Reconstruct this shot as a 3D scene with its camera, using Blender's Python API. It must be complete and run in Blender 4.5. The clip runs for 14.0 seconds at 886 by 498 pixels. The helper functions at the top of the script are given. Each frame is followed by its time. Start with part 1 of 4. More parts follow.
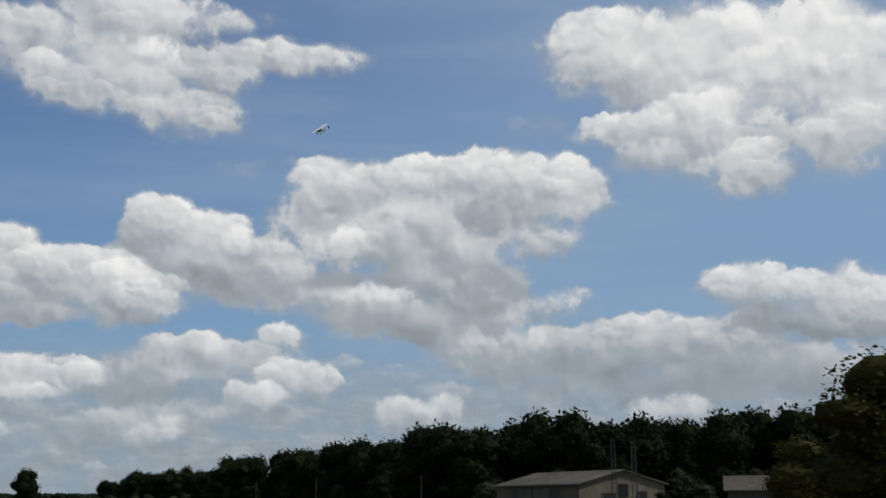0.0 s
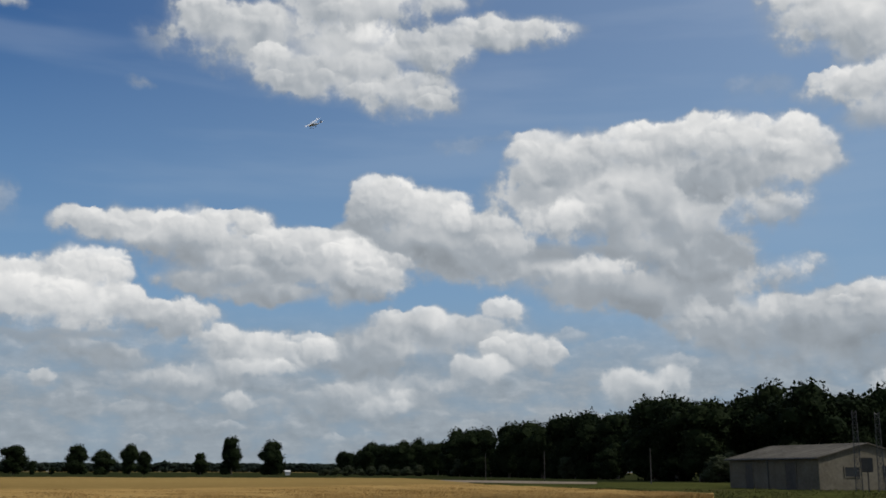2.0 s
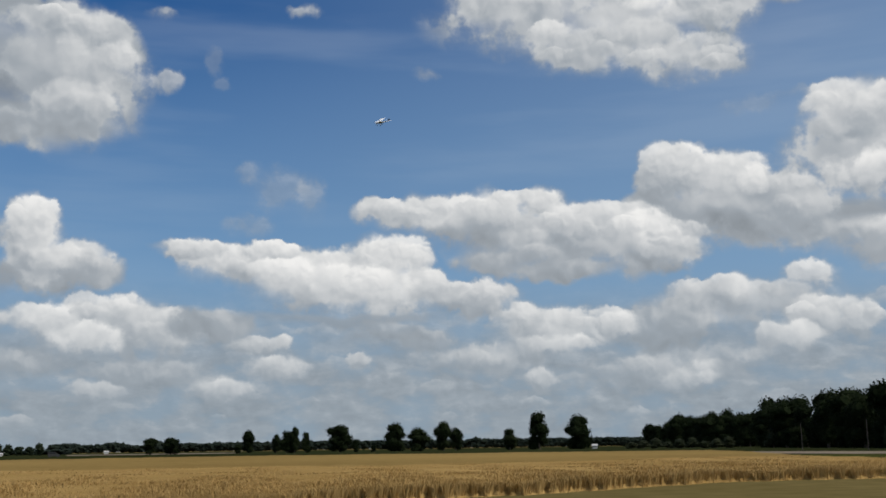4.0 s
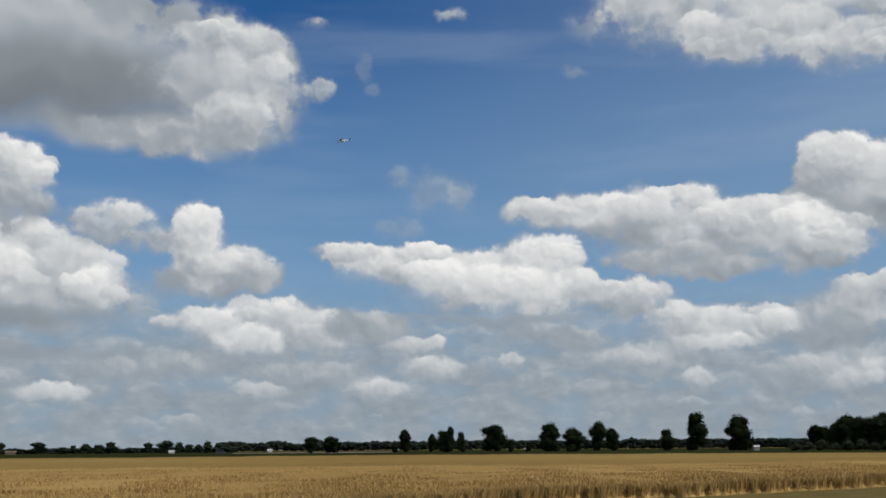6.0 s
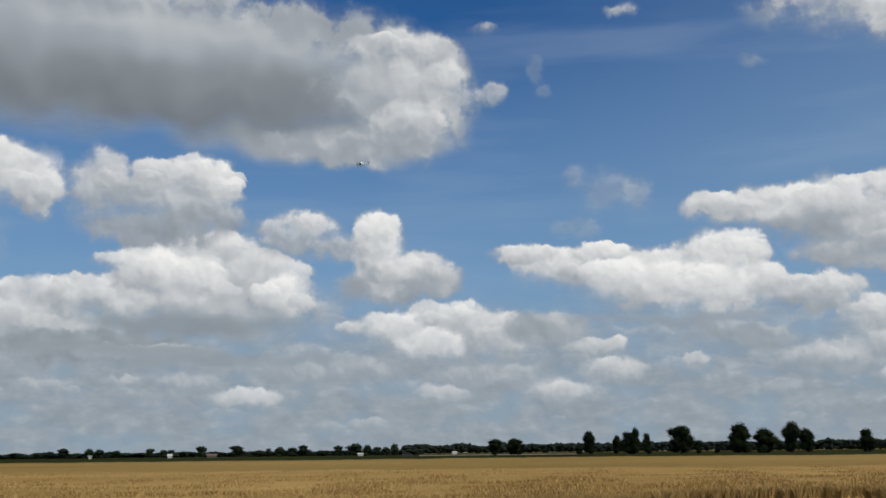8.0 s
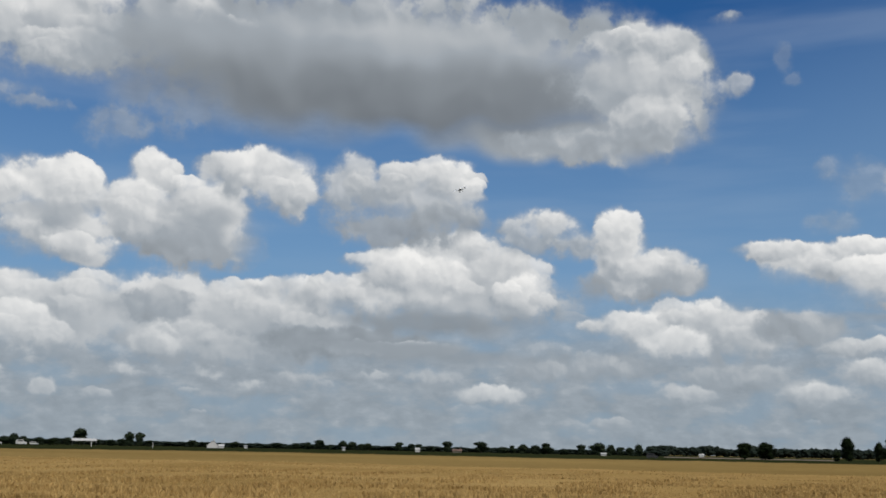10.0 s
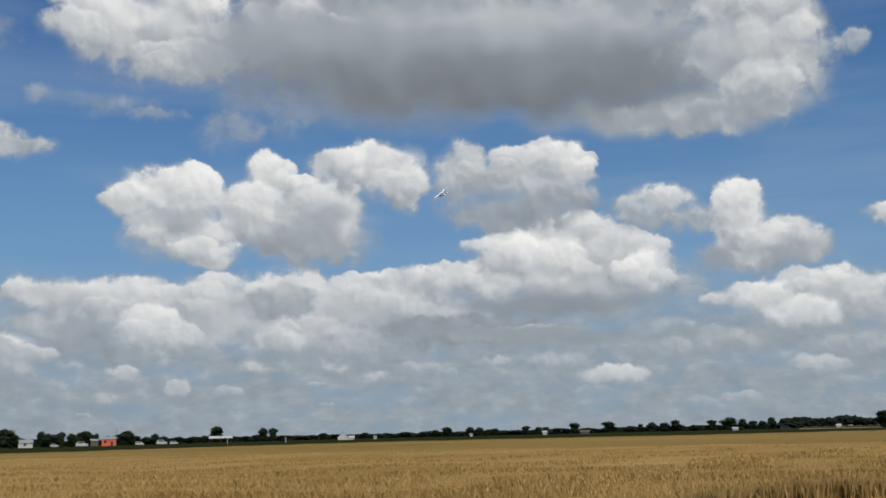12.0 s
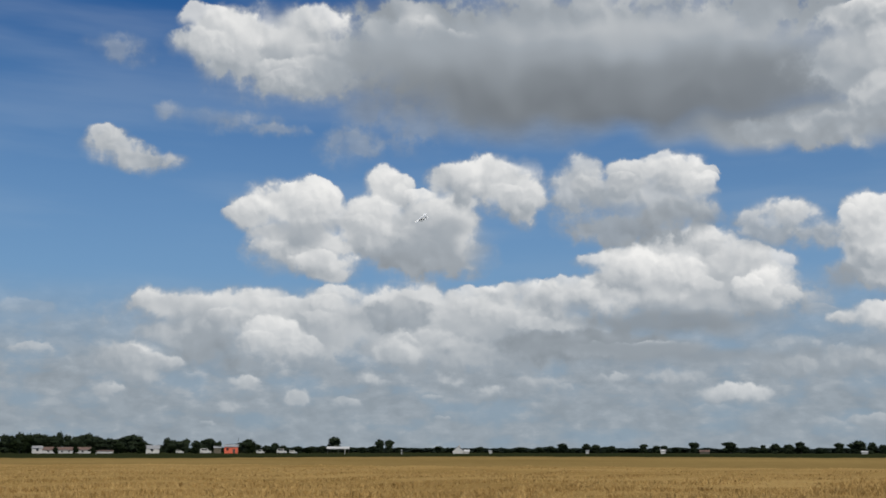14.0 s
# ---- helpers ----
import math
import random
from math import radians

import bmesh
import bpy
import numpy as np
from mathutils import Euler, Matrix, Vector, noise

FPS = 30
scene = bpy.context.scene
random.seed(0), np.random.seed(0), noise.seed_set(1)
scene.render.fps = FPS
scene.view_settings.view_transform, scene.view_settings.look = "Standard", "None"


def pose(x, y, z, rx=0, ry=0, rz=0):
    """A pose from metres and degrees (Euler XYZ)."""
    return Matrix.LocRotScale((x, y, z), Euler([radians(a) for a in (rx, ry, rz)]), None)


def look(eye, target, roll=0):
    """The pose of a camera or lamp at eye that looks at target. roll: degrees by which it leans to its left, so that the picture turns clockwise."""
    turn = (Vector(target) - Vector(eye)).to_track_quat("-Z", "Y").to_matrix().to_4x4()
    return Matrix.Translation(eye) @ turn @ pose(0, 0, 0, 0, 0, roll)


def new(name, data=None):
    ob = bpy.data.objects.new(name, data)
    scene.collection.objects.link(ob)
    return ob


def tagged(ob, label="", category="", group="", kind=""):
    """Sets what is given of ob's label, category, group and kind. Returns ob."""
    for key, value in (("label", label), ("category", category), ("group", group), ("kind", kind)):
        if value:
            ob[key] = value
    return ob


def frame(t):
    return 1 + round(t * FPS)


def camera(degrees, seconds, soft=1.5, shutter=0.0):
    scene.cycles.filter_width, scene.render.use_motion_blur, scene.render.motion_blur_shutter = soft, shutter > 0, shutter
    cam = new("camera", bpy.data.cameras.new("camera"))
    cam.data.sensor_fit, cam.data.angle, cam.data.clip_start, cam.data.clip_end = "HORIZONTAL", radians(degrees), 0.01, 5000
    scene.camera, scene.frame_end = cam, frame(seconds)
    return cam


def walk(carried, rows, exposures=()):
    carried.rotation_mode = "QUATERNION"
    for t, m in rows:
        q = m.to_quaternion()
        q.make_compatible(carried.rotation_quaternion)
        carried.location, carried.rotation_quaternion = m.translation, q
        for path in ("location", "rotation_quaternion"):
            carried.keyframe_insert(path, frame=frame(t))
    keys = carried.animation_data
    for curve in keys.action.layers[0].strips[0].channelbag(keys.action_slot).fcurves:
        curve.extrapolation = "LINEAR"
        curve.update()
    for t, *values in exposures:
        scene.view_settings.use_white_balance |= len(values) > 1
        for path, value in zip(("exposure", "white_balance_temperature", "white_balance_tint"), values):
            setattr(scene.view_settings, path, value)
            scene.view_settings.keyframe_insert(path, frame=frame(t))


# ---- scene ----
EYE = 1.65

cam = camera(45.3, 14.0, soft=1.7)
walk(cam, [
    (0.0, pose(0, 0, EYE, 103.27, 0.37, -1.24)),
    (0.5, pose(0, 0, EYE, 103.07, 0.28, 1.10)),
    (1.0, pose(0, 0, EYE, 102.63, 0.43, 4.63)),
    (1.5, pose(0, 0, EYE, 102.74, -0.03, 8.08)),
    (2.0, pose(0, 0, EYE, 101.85, -0.14, 10.75)),
    (2.5, pose(0, 0, EYE, 101.18, -0.46, 14.27)),
    (3.0, pose(0, 0, EYE, 100.97, 0.62, 18.44)),
    (3.5, pose(0, 0, EYE, 100.57, 0.68, 22.93)),
    (3.7, pose(0, 0, EYE, 100.59, 0.68, 24.73)),
    (5.8, pose(0, 0, EYE, 100.36, 0.80, 33.94)),
    (6.0, pose(0, 0, EYE, 100.66, 0.41, 35.10)),
    (6.5, pose(0, 0, EYE, 100.43, 0.30, 37.88)),
    (7.0, pose(0, 0, EYE, 100.57, 0.10, 40.81)),
    (7.5, pose(0, 0, EYE, 100.51, 0.45, 42.84)),
    (8.0, pose(0, 0, EYE, 100.85, 0.61, 44.83)),
    (8.5, pose(0, 0, EYE, 101.01, 0.23, 48.68)),
    (9.0, pose(0, 0, EYE, 100.96, -0.41, 51.36)),
    (9.2, pose(0, 0, EYE, 100.95, -0.87, 52.64)),
    (11.3, pose(0, 0, EYE, 100.21, 0.41, 62.72)),
    (11.5, pose(0, 0, EYE, 100.13, 0.48, 63.04)),
    (12.0, pose(0, 0, EYE, 99.92, 1.38, 64.40)),
    (12.5, pose(0, 0, EYE, 99.85, 0.49, 66.00)),
    (13.0, pose(0, 0, EYE, 99.43, 0.26, 69.17)),
    (13.5, pose(0, 0, EYE, 99.60, 0.48, 70.03)),
    (14.0, pose(0, 0, EYE, 100.76, -0.08, 70.51)),
])

# ------------------------------------------------------------------ sun and sky
SUN_AZ, SUN_EL = -92.0, 50.0      # bearings: 0 is +y, positive to the left (towards -x)


def spot(az, d, z=0.0):
    """The place at a bearing and a distance from the camera's stand."""
    return Vector((-math.sin(radians(az)) * d, math.cos(radians(az)) * d, z))


sun = new("sun", bpy.data.lights.new("sun", "SUN"))
sun.data.energy, sun.data.angle, sun.data.color = 3.0, radians(0.6), (1.0, 0.95, 0.87)
sun.matrix_world = look(spot(SUN_AZ, 100 * math.cos(radians(SUN_EL)), 100 * math.sin(radians(SUN_EL))), (0, 0, 0))

world = bpy.data.worlds.new("sky")
scene.world = world
world.use_nodes = True
world.cycles.sampling_method, world.cycles.sample_map_resolution = "MANUAL", 512
world.node_tree.nodes.clear()
WT = world.node_tree             # the node tree that the helpers below write into


def wnode(kind, **settings):
    n = WT.nodes.new(kind)
    for k, v in settings.items():
        setattr(n, k, v)
    return n


def feed(n, i, v):
    if isinstance(v, bpy.types.NodeSocket):
        WT.links.new(v, n.inputs[i])
    else:
        n.inputs[i].default_value = v


def wm(op, a, b=0.0, c=0.0, clamp=False):
    n = wnode("ShaderNodeMath", operation=op, use_clamp=clamp)
    for i, v in enumerate((a, b, c)):
        feed(n, i, v)
    return n.outputs[0]


def wv(op, a, b=None, c=None):
    n = wnode("ShaderNodeVectorMath", operation=op)
    for i, v in enumerate((a, b, c)):
        if v is not None:
            feed(n, i, v)
    return n.outputs["Value" if op in ("LENGTH", "DOT_PRODUCT") else "Vector"]


def wmap(v, a, b, lo, hi, kind="SMOOTHSTEP"):
    n = wnode("ShaderNodeMapRange", interpolation_type=kind)
    for i, x in enumerate((v, a, b, lo, hi)):
        feed(n, i, x)
    return n.outputs[0]


def wmix(f, a, b):
    n = wnode("ShaderNodeMix", data_type="FLOAT")
    for i, x in enumerate((f, None, a, b)):
        if x is not None:
            feed(n, i, x)
    return n.outputs[0]


def wcol(f, a, b, blend="MIX"):
    n = wnode("ShaderNodeMix", data_type="RGBA", blend_type=blend)
    for i, x in ((0, f), (6, a), (7, b)):
        feed(n, i, x)
    return n.outputs[2]


def wnoise(v, scale, detail, rough):
    n = wnode("ShaderNodeTexNoise", noise_dimensions="2D")
    for k, x in (("Vector", v), ("Scale", scale), ("Detail", detail), ("Roughness", rough)):
        feed(n, n.inputs.find(k), x)
    return n


def wlumps(v, scale):
    n = wnode("ShaderNodeTexVoronoi", voronoi_dimensions="2D", feature="SMOOTH_F1")
    for k, x in (("Vector", v), ("Scale", scale), ("Detail", 1.0), ("Roughness", 0.5), ("Smoothness", 0.6)):
        feed(n, n.inputs.find(k), x)
    return n.outputs["Distance"]


def sky_place():
    """Bearing, elevation and both as a vector, in degrees."""
    axes = wnode("ShaderNodeSeparateXYZ")
    WT.links.new(wnode("ShaderNodeTexCoord").outputs["Generated"], axes.inputs[0])
    bearing = wm("MULTIPLY", wm("ARCTAN2", wm("MULTIPLY", axes.outputs[0], -1.0), axes.outputs[1]), 57.2958)
    height = wm("MULTIPLY", wm("ARCSINE", axes.outputs[2]), 57.2958)
    both = wnode("ShaderNodeCombineXYZ")
    feed(both, 0, bearing), feed(both, 1, height)
    return bearing, height, both.outputs[0]


class Grain:
    """Curls and relief of one size of cloud: coordinates bent by noise, and light on the lumps from above."""

    def __init__(self, place, size, bend, relief, finer=None, detail=5.0):
        n = wnoise(place, 0.75 / size, detail, 0.52).outputs["Color"]
        self.bent = wv("MULTIPLY_ADD", wv("SUBTRACT", n, (0.5, 0.5, 0.5)), (bend, bend, 0.0), place)
        up = wv("ADD", self.bent, (-0.16 * size, 0.26 * size, 0.0))
        lump = wm("SUBTRACT", wlumps(up, 0.72 / size), wlumps(self.bent, 0.72 / size))
        curl = wm("SUBTRACT", wnoise(self.bent, 0.7 / size, 2.0, 0.42).outputs[0], wnoise(up, 0.7 / size, 2.0, 0.42).outputs[0])
        self.relief = wm("MULTIPLY", wm("ADD", wm("MULTIPLY", lump, 0.55), wm("MULTIPLY", curl, 1.6)), relief)
        if finer:
            self.relief = wm("ADD", self.relief, wm("MULTIPLY", finer.relief, 0.3))


PUFFS = []
heaps = random.Random(11)


def knobs(soft, body, az, el, rx, ry, top, low):
    """Round knobs that swell out of a bright puff, the upper ones behind the lower ones."""
    r = min(rx, 1.5 * ry)
    for i in range(3 + (r > 2.0) + (r > 3.0)):
        dy = 0.5 - 0.26 * i + heaps.uniform(-0.08, 0.08)
        dx = heaps.uniform(-0.75, 0.75) * math.sqrt(max(0.1, 1 - dy * dy))
        kr = heaps.uniform(0.36, 0.58)
        here = 0.5 * (top + low) + 0.5 * (top - low) * dy
        PUFFS.append((0.34, 0.9 * body, az + dx * rx, el + dy * ry, min(rx, kr * 1.35 * r), kr * ry, min(1.06, here + 0.16), here - 0.24, "dome"))


def cumulus(soft, body, puffs, calm=False):
    """One cumulus cloud: puffs of (bearing, elevation, half width, half height, light on top, light below), the rear ones first;
    calm: smooth shade with no knobs."""
    for p in puffs:
        PUFFS.append((soft, body, *p, "calm" if calm else "heap"))
        if not calm and p[3] > 0.95 and p[4] > 0.72 and soft < 0.65:
            knobs(soft, body, *p)


# small flat heaps of the far cloud field
for k in range(144):
    el_ = 1.6 + 5.2 * (k % 9) / 8 + heaps.uniform(-0.3, 0.3)
    w_ = heaps.uniform(0.5, 1.3) * (0.6 + 0.16 * el_)
    PUFFS.append((0.5, heaps.uniform(0.2, 0.6), -25 + 118 * (k // 9 + (k * 0.37) % 1.0) / 16, el_, w_, w_ * heaps.uniform(0.28, 0.42), heaps.uniform(0.62, 0.88), 0.42, "dome"))

# low far banks
cumulus(0.7, 0.8, [
    (-13.6, 5.5, 8.0, 1.2, 0.55, 0.22), (-7.7, 6.5, 4.9, 1.8, 0.65, 0.29), (-0.1, 4.4, 2.8, 1.2, 0.85, 0.43), (-13.2, 4.4, 2.3, 0.9, 0.95, 0.5),
    (17.8, 3.5, 4.6, 0.9, 0.7, 0.36), (13.2, 4.2, 3.7, 1.2, 0.75, 0.36), (38.8, 3.1, 2.7, 0.9, 0.85, 0.36), (35.6, 4.3, 1.8, 0.7, 0.85, 0.43),
    (21.5, 3.4, 0.9, 0.7, 0.9, 0.5), (24.0, 4.6, 3.7, 0.9, 0.8, 0.36), (14.9, 3.7, 2.7, 0.9, 0.9, 0.4), (55.2, 2.8, 2.0, 0.5, 0.95, 0.43),
    (49.9, 4.3, 4.0, 0.9, 0.6, 0.29), (42.2, 3.8, 3.7, 0.9, 0.7, 0.32), (38.3, 3.1, 1.7, 0.6, 0.95, 0.43), (35.5, 4.1, 1.7, 0.9, 0.95, 0.43),
])
# small low heaps of the west
cumulus(0.7, 0.9, [
    (74.5, 3.7, 1.0, 0.5, 0.9, 0.48), (70.3, 3.7, 1.3, 0.6, 0.88, 0.44), (81.2, 3.5, 1.1, 0.4, 0.85, 0.48), (78.3, 2.6, 0.9, 0.6, 0.8, 0.48),
    (81.9, 2.1, 1.0, 0.4, 0.8, 0.48), (68.1, 3.1, 1.2, 0.4, 0.82, 0.48), (55.6, 2.9, 1.9, 0.6, 0.9, 0.48), (45.2, 3.0, 1.8, 0.6, 0.75, 0.4),
    (65.5, 3.5, 2.0, 0.5, 0.72, 0.4), (58.5, 3.7, 2.0, 0.7, 0.75, 0.4), (88.0, 3.0, 1.1, 0.5, 0.8, 0.4), (48.8, 1.5, 1.2, 0.4, 0.7, 0.4),
])
# small low heaps of the north
cumulus(0.7, 0.9, [
    (36.8, 5.4, 1.8, 0.5, 0.82, 0.44), (35.3, 5.6, 0.5, 0.5, 0.95, 0.48), (36.0, 4.1, 1.5, 0.5, 0.82, 0.44), (38.4, 3.1, 1.5, 0.5, 0.88, 0.44),
    (44.9, 3.0, 1.3, 0.5, 0.8, 0.44), (55.4, 2.9, 1.7, 0.5, 0.95, 0.48), (58.0, 3.6, 1.2, 0.6, 0.7, 0.4), (31.4, 4.6, 0.8, 0.4, 0.85, 0.44),
    (25.2, 4.7, 1.1, 0.4, 0.75, 0.4), (21.6, 3.4, 0.7, 0.6, 0.82, 0.44), (48.4, 4.5, 1.7, 0.6, 0.68, 0.4), (42.9, 3.9, 2.0, 0.7, 0.66, 0.4),
    (52.3, 4.2, 2.0, 0.6, 0.66, 0.4),
])
# small low heaps of the east
cumulus(0.65, 0.8, [
    (14.0, 3.4, 1.7, 0.5, 0.9, 0.48), (16.1, 4.0, 2.0, 0.7, 0.75, 0.4), (21.7, 3.5, 0.8, 0.5, 0.82, 0.44), (35.9, 4.2, 1.5, 0.6, 0.82, 0.4),
    (38.4, 3.1, 1.6, 0.6, 0.92, 0.44), (35.4, 5.6, 0.4, 0.4, 0.95, 0.48), (37.0, 5.3, 1.5, 0.4, 0.75, 0.4), (31.2, 4.6, 0.7, 0.4, 0.8, 0.44),
    (24.9, 4.5, 1.2, 0.5, 0.8, 0.4), (27.6, 5.6, 1.8, 0.7, 0.66, 0.36), (0.5, 4.5, 2.3, 1.0, 0.92, 0.48), (29.4, 6.1, 2.6, 0.7, 0.6, 0.36),
    (39.5, 6.2, 2.6, 0.8, 0.62, 0.36),
])
# wide bank over the wood
cumulus(0.5, 0.95, [
    (-10.7, 7.4, 9.2, 1.8, 0.75, 0.25), (-3.8, 7.8, 3.7, 1.5, 0.8, 0.36), (-19.3, 6.5, 6.1, 1.7, 0.7, 0.29), (-16.0, 7.8, 3.4, 1.8, 0.85, 0.29),
    (-12.3, 8.5, 3.7, 1.2, 0.9, 0.4), (-20.0, 8.7, 4.6, 1.2, 0.5, 0.22), (-17.4, 10.8, 2.6, 1.4, 0.98, 0.43), (-21.8, 10.1, 3.4, 1.5, 0.95, 0.43),
    (-23.8, 8.8, 2.8, 1.5, 0.8, 0.29),
])
# left bank of the west
cumulus(0.6, 0.95, [
    (77.5, 6.3, 10.9, 2.2, 0.8, 0.48), (68.5, 5.9, 7.3, 2.3, 0.78, 0.44), (84.7, 7.2, 2.6, 1.2, 0.88, 0.44), (80.5, 7.0, 5.8, 1.5, 0.92, 0.48),
    (75.2, 7.1, 4.9, 1.9, 0.9, 0.44), (70.4, 7.0, 5.0, 1.9, 0.9, 0.46), (83.0, 5.1, 2.8, 1.2, 0.48, 0.32), (73.1, 7.0, 2.7, 1.1, 0.6, 0.4),
    (79.6, 5.4, 2.1, 1.6, 0.95, 0.48), (86.5, 4.4, 1.8, 1.1, 0.92, 0.4), (70.9, 5.3, 3.7, 1.2, 0.8, 0.4), (72.8, 5.0, 2.3, 0.9, 0.86, 0.4),
    (66.7, 6.5, 4.4, 1.7, 0.85, 0.4), (69.1, 4.7, 3.0, 1.0, 0.7, 0.38), (87.8, 4.8, 1.7, 0.9, 0.75, 0.4),
])
# broad heap of the west
cumulus(0.5, 0.95, [
    (63.0, 5.4, 5.3, 1.0, 0.4, 0.24), (60.6, 5.2, 4.3, 0.5, 0.85, 0.44), (57.5, 7.9, 7.3, 2.0, 0.7, 0.32), (65.4, 8.3, 3.9, 0.8, 1, 0.48),
    (62.7, 8.0, 3.0, 1.3, 0.92, 0.4), (55.4, 8.4, 3.6, 2.0, 0.92, 0.36), (57.4, 9.7, 4.3, 1.9, 1, 0.4), (60.8, 9.5, 2.0, 1.3, 1, 0.4),
    (53.5, 7.9, 1.6, 1.4, 1, 0.4), (56.5, 10.9, 1.7, 0.9, 1, 0.48), (58.4, 8.8, 2.3, 1.7, 0.98, 0.48),
])
# dark base of the broad heap
cumulus(0.8, 0.85, [
    (58.1, 6.6, 6.0, 0.8, 0.3, 0.22), (59.4, 4.9, 8.2, 0.8, 0.36, 0.3),
], calm=True)
# heap beside the lean tower
cumulus(0.5, 0.95, [
    (44.1, 6.1, 5.4, 1.6, 0.8, 0.38), (47.2, 6.3, 1.8, 1.3, 0.98, 0.48), (44.1, 7.0, 2.1, 1.1, 0.98, 0.48), (41.7, 6.0, 2.0, 1.3, 0.86, 0.4),
    (45.4, 5.7, 2.0, 0.9, 1, 0.52), (49.6, 6.6, 1.1, 0.5, 0.9, 0.48), (39.2, 6.5, 2.3, 1.0, 0.62, 0.36), (21.9, 5.6, 2.2, 1.3, 0.92, 0.44),
    (22.3, 6.9, 0.9, 0.6, 0.98, 0.48), (20.5, 6.2, 1.4, 1.1, 0.95, 0.44),
])
# low heaps of the east
cumulus(0.5, 0.92, [
    (10.9, 7.1, 5.6, 1.5, 0.78, 0.38), (14.8, 6.1, 3.0, 1.7, 0.66, 0.34), (20.3, 6.1, 3.8, 1.3, 0.92, 0.44), (20.9, 5.2, 2.7, 0.7, 0.96, 0.48),
    (22.5, 6.8, 1.3, 1.0, 0.95, 0.44), (17.6, 6.3, 1.2, 0.8, 1, 0.48), (7.5, 8.4, 1.6, 0.9, 0.96, 0.48), (7.3, 6.2, 1.5, 1.3, 0.94, 0.44),
    (5.3, 6.1, 1.1, 1.2, 0.92, 0.44), (8.8, 5.3, 2.0, 0.9, 0.92, 0.44), (12.4, 7.7, 2.3, 0.9, 0.85, 0.44),
])
# central bank
cumulus(0.45, 1, [
    (-0.1, 9.4, 6.7, 1.5, 0.62, 0.36), (6.2, 10.6, 4.6, 1.2, 0.75, 0.4), (1.0, 14.1, 8.5, 2.9, 0.82, 0.48), (-2.2, 11.3, 4.2, 1.9, 0.6, 0.34),
    (9.8, 11.4, 4.0, 1.5, 0.75, 0.38), (7.6, 11.7, 2.3, 0.9, 0.82, 0.44), (3.0, 10.4, 2.0, 0.9, 0.95, 0.48), (-4.2, 9.4, 2.3, 1.2, 0.75, 0.4),
])
# central bank crown
cumulus(0.45, 1, [
    (0.1, 9.7, 6.4, 1.2, 0.64, 0.36), (-3.4, 10.8, 3.2, 1.4, 0.55, 0.36), (0.7, 14.5, 7.6, 2.5, 0.8, 0.48), (3.8, 16.6, 3.6, 1.7, 0.92, 0.48),
    (-0.6, 17.0, 4.0, 1.4, 0.96, 0.52), (-4.4, 17.2, 4.0, 1.5, 0.96, 0.5), (-7.5, 16.1, 2.8, 2.3, 0.94, 0.48), (-5.0, 15.2, 3.3, 1.7, 0.62, 0.4),
])
# dark fold of the central bank
cumulus(0.85, 0.8, [
    (4.7, 11.6, 4.8, 0.6, 0.36, 0.3),
], calm=True)
# bright knobs of the central bank
cumulus(0.95, 0.85, [
    (4.4, 13.0, 2.6, 1.4, 0.97, 0.5), (2.2, 10.4, 2.5, 1.0, 0.9, 0.48), (-7.3, 10.0, 2.5, 1.1, 0.88, 0.44), (-6.8, 13.4, 2.6, 1.1, 0.78, 0.4),
])
# twin domes beside the central bank
cumulus(0.4, 1, [
    (9.2, 12.0, 4.0, 1.9, 0.74, 0.4), (12.8, 12.1, 4.2, 1.7, 0.62, 0.36), (13.9, 14.1, 2.1, 1.8, 0.97, 0.36), (11.1, 13.8, 2.0, 1.5, 1, 0.48),
    (15.1, 13.8, 1.2, 1.1, 0.7, 0.4), (10.2, 13.5, 1.0, 0.9, 1, 0.56),
])
# long bank west of the domes
cumulus(0.42, 1, [
    (17.8, 10.8, 5.4, 2.0, 0.8, 0.4), (20.3, 9.2, 4.1, 0.7, 0.55, 0.36), (22.8, 10.7, 3.9, 1.9, 0.82, 0.38), (25.0, 12.2, 4.6, 1.7, 0.93, 0.42),
    (28.9, 12.4, 2.8, 1.1, 0.93, 0.44), (21.2, 13.0, 1.4, 0.9, 1, 0.52), (19.1, 11.6, 2.5, 1.4, 0.92, 0.44), (15.7, 11.0, 2.0, 1.3, 1, 0.48),
    (14.6, 10.0, 2.4, 1.1, 0.8, 0.4), (23.7, 9.8, 2.7, 1.0, 0.6, 0.36),
])
# bright flat heap
cumulus(0.4, 1, [
    (25.3, 7.8, 2.9, 1.1, 0.86, 0.4), (33.7, 8.8, 4.8, 1.9, 0.95, 0.44), (37.3, 9.6, 3.9, 1.3, 0.95, 0.44), (40.4, 10.5, 2.1, 0.6, 0.96, 0.48),
    (36.1, 10.4, 1.7, 0.7, 1, 0.56), (28.1, 8.3, 2.0, 1.4, 0.92, 0.42), (30.1, 9.9, 2.5, 1.6, 1, 0.52), (31.3, 8.3, 3.9, 1.6, 1, 0.52),
    (34.9, 8.9, 2.3, 1.3, 1, 0.52),
])
# shaded base of the bright heap
cumulus(0.85, 0.7, [
    (32.0, 6.8, 6.2, 0.5, 0.42, 0.35),
], calm=True)
# thin shreds
cumulus(0.98, 0.34, [
    (35.7, 13.6, 2.1, 1.3, 0.85, 0.4), (37.2, 14.5, 0.8, 0.8, 0.85, 0.4), (34.0, 13.2, 0.9, 1.4, 0.8, 0.4), (37.4, 11.7, 1.4, 0.7, 0.8, 0.4),
])
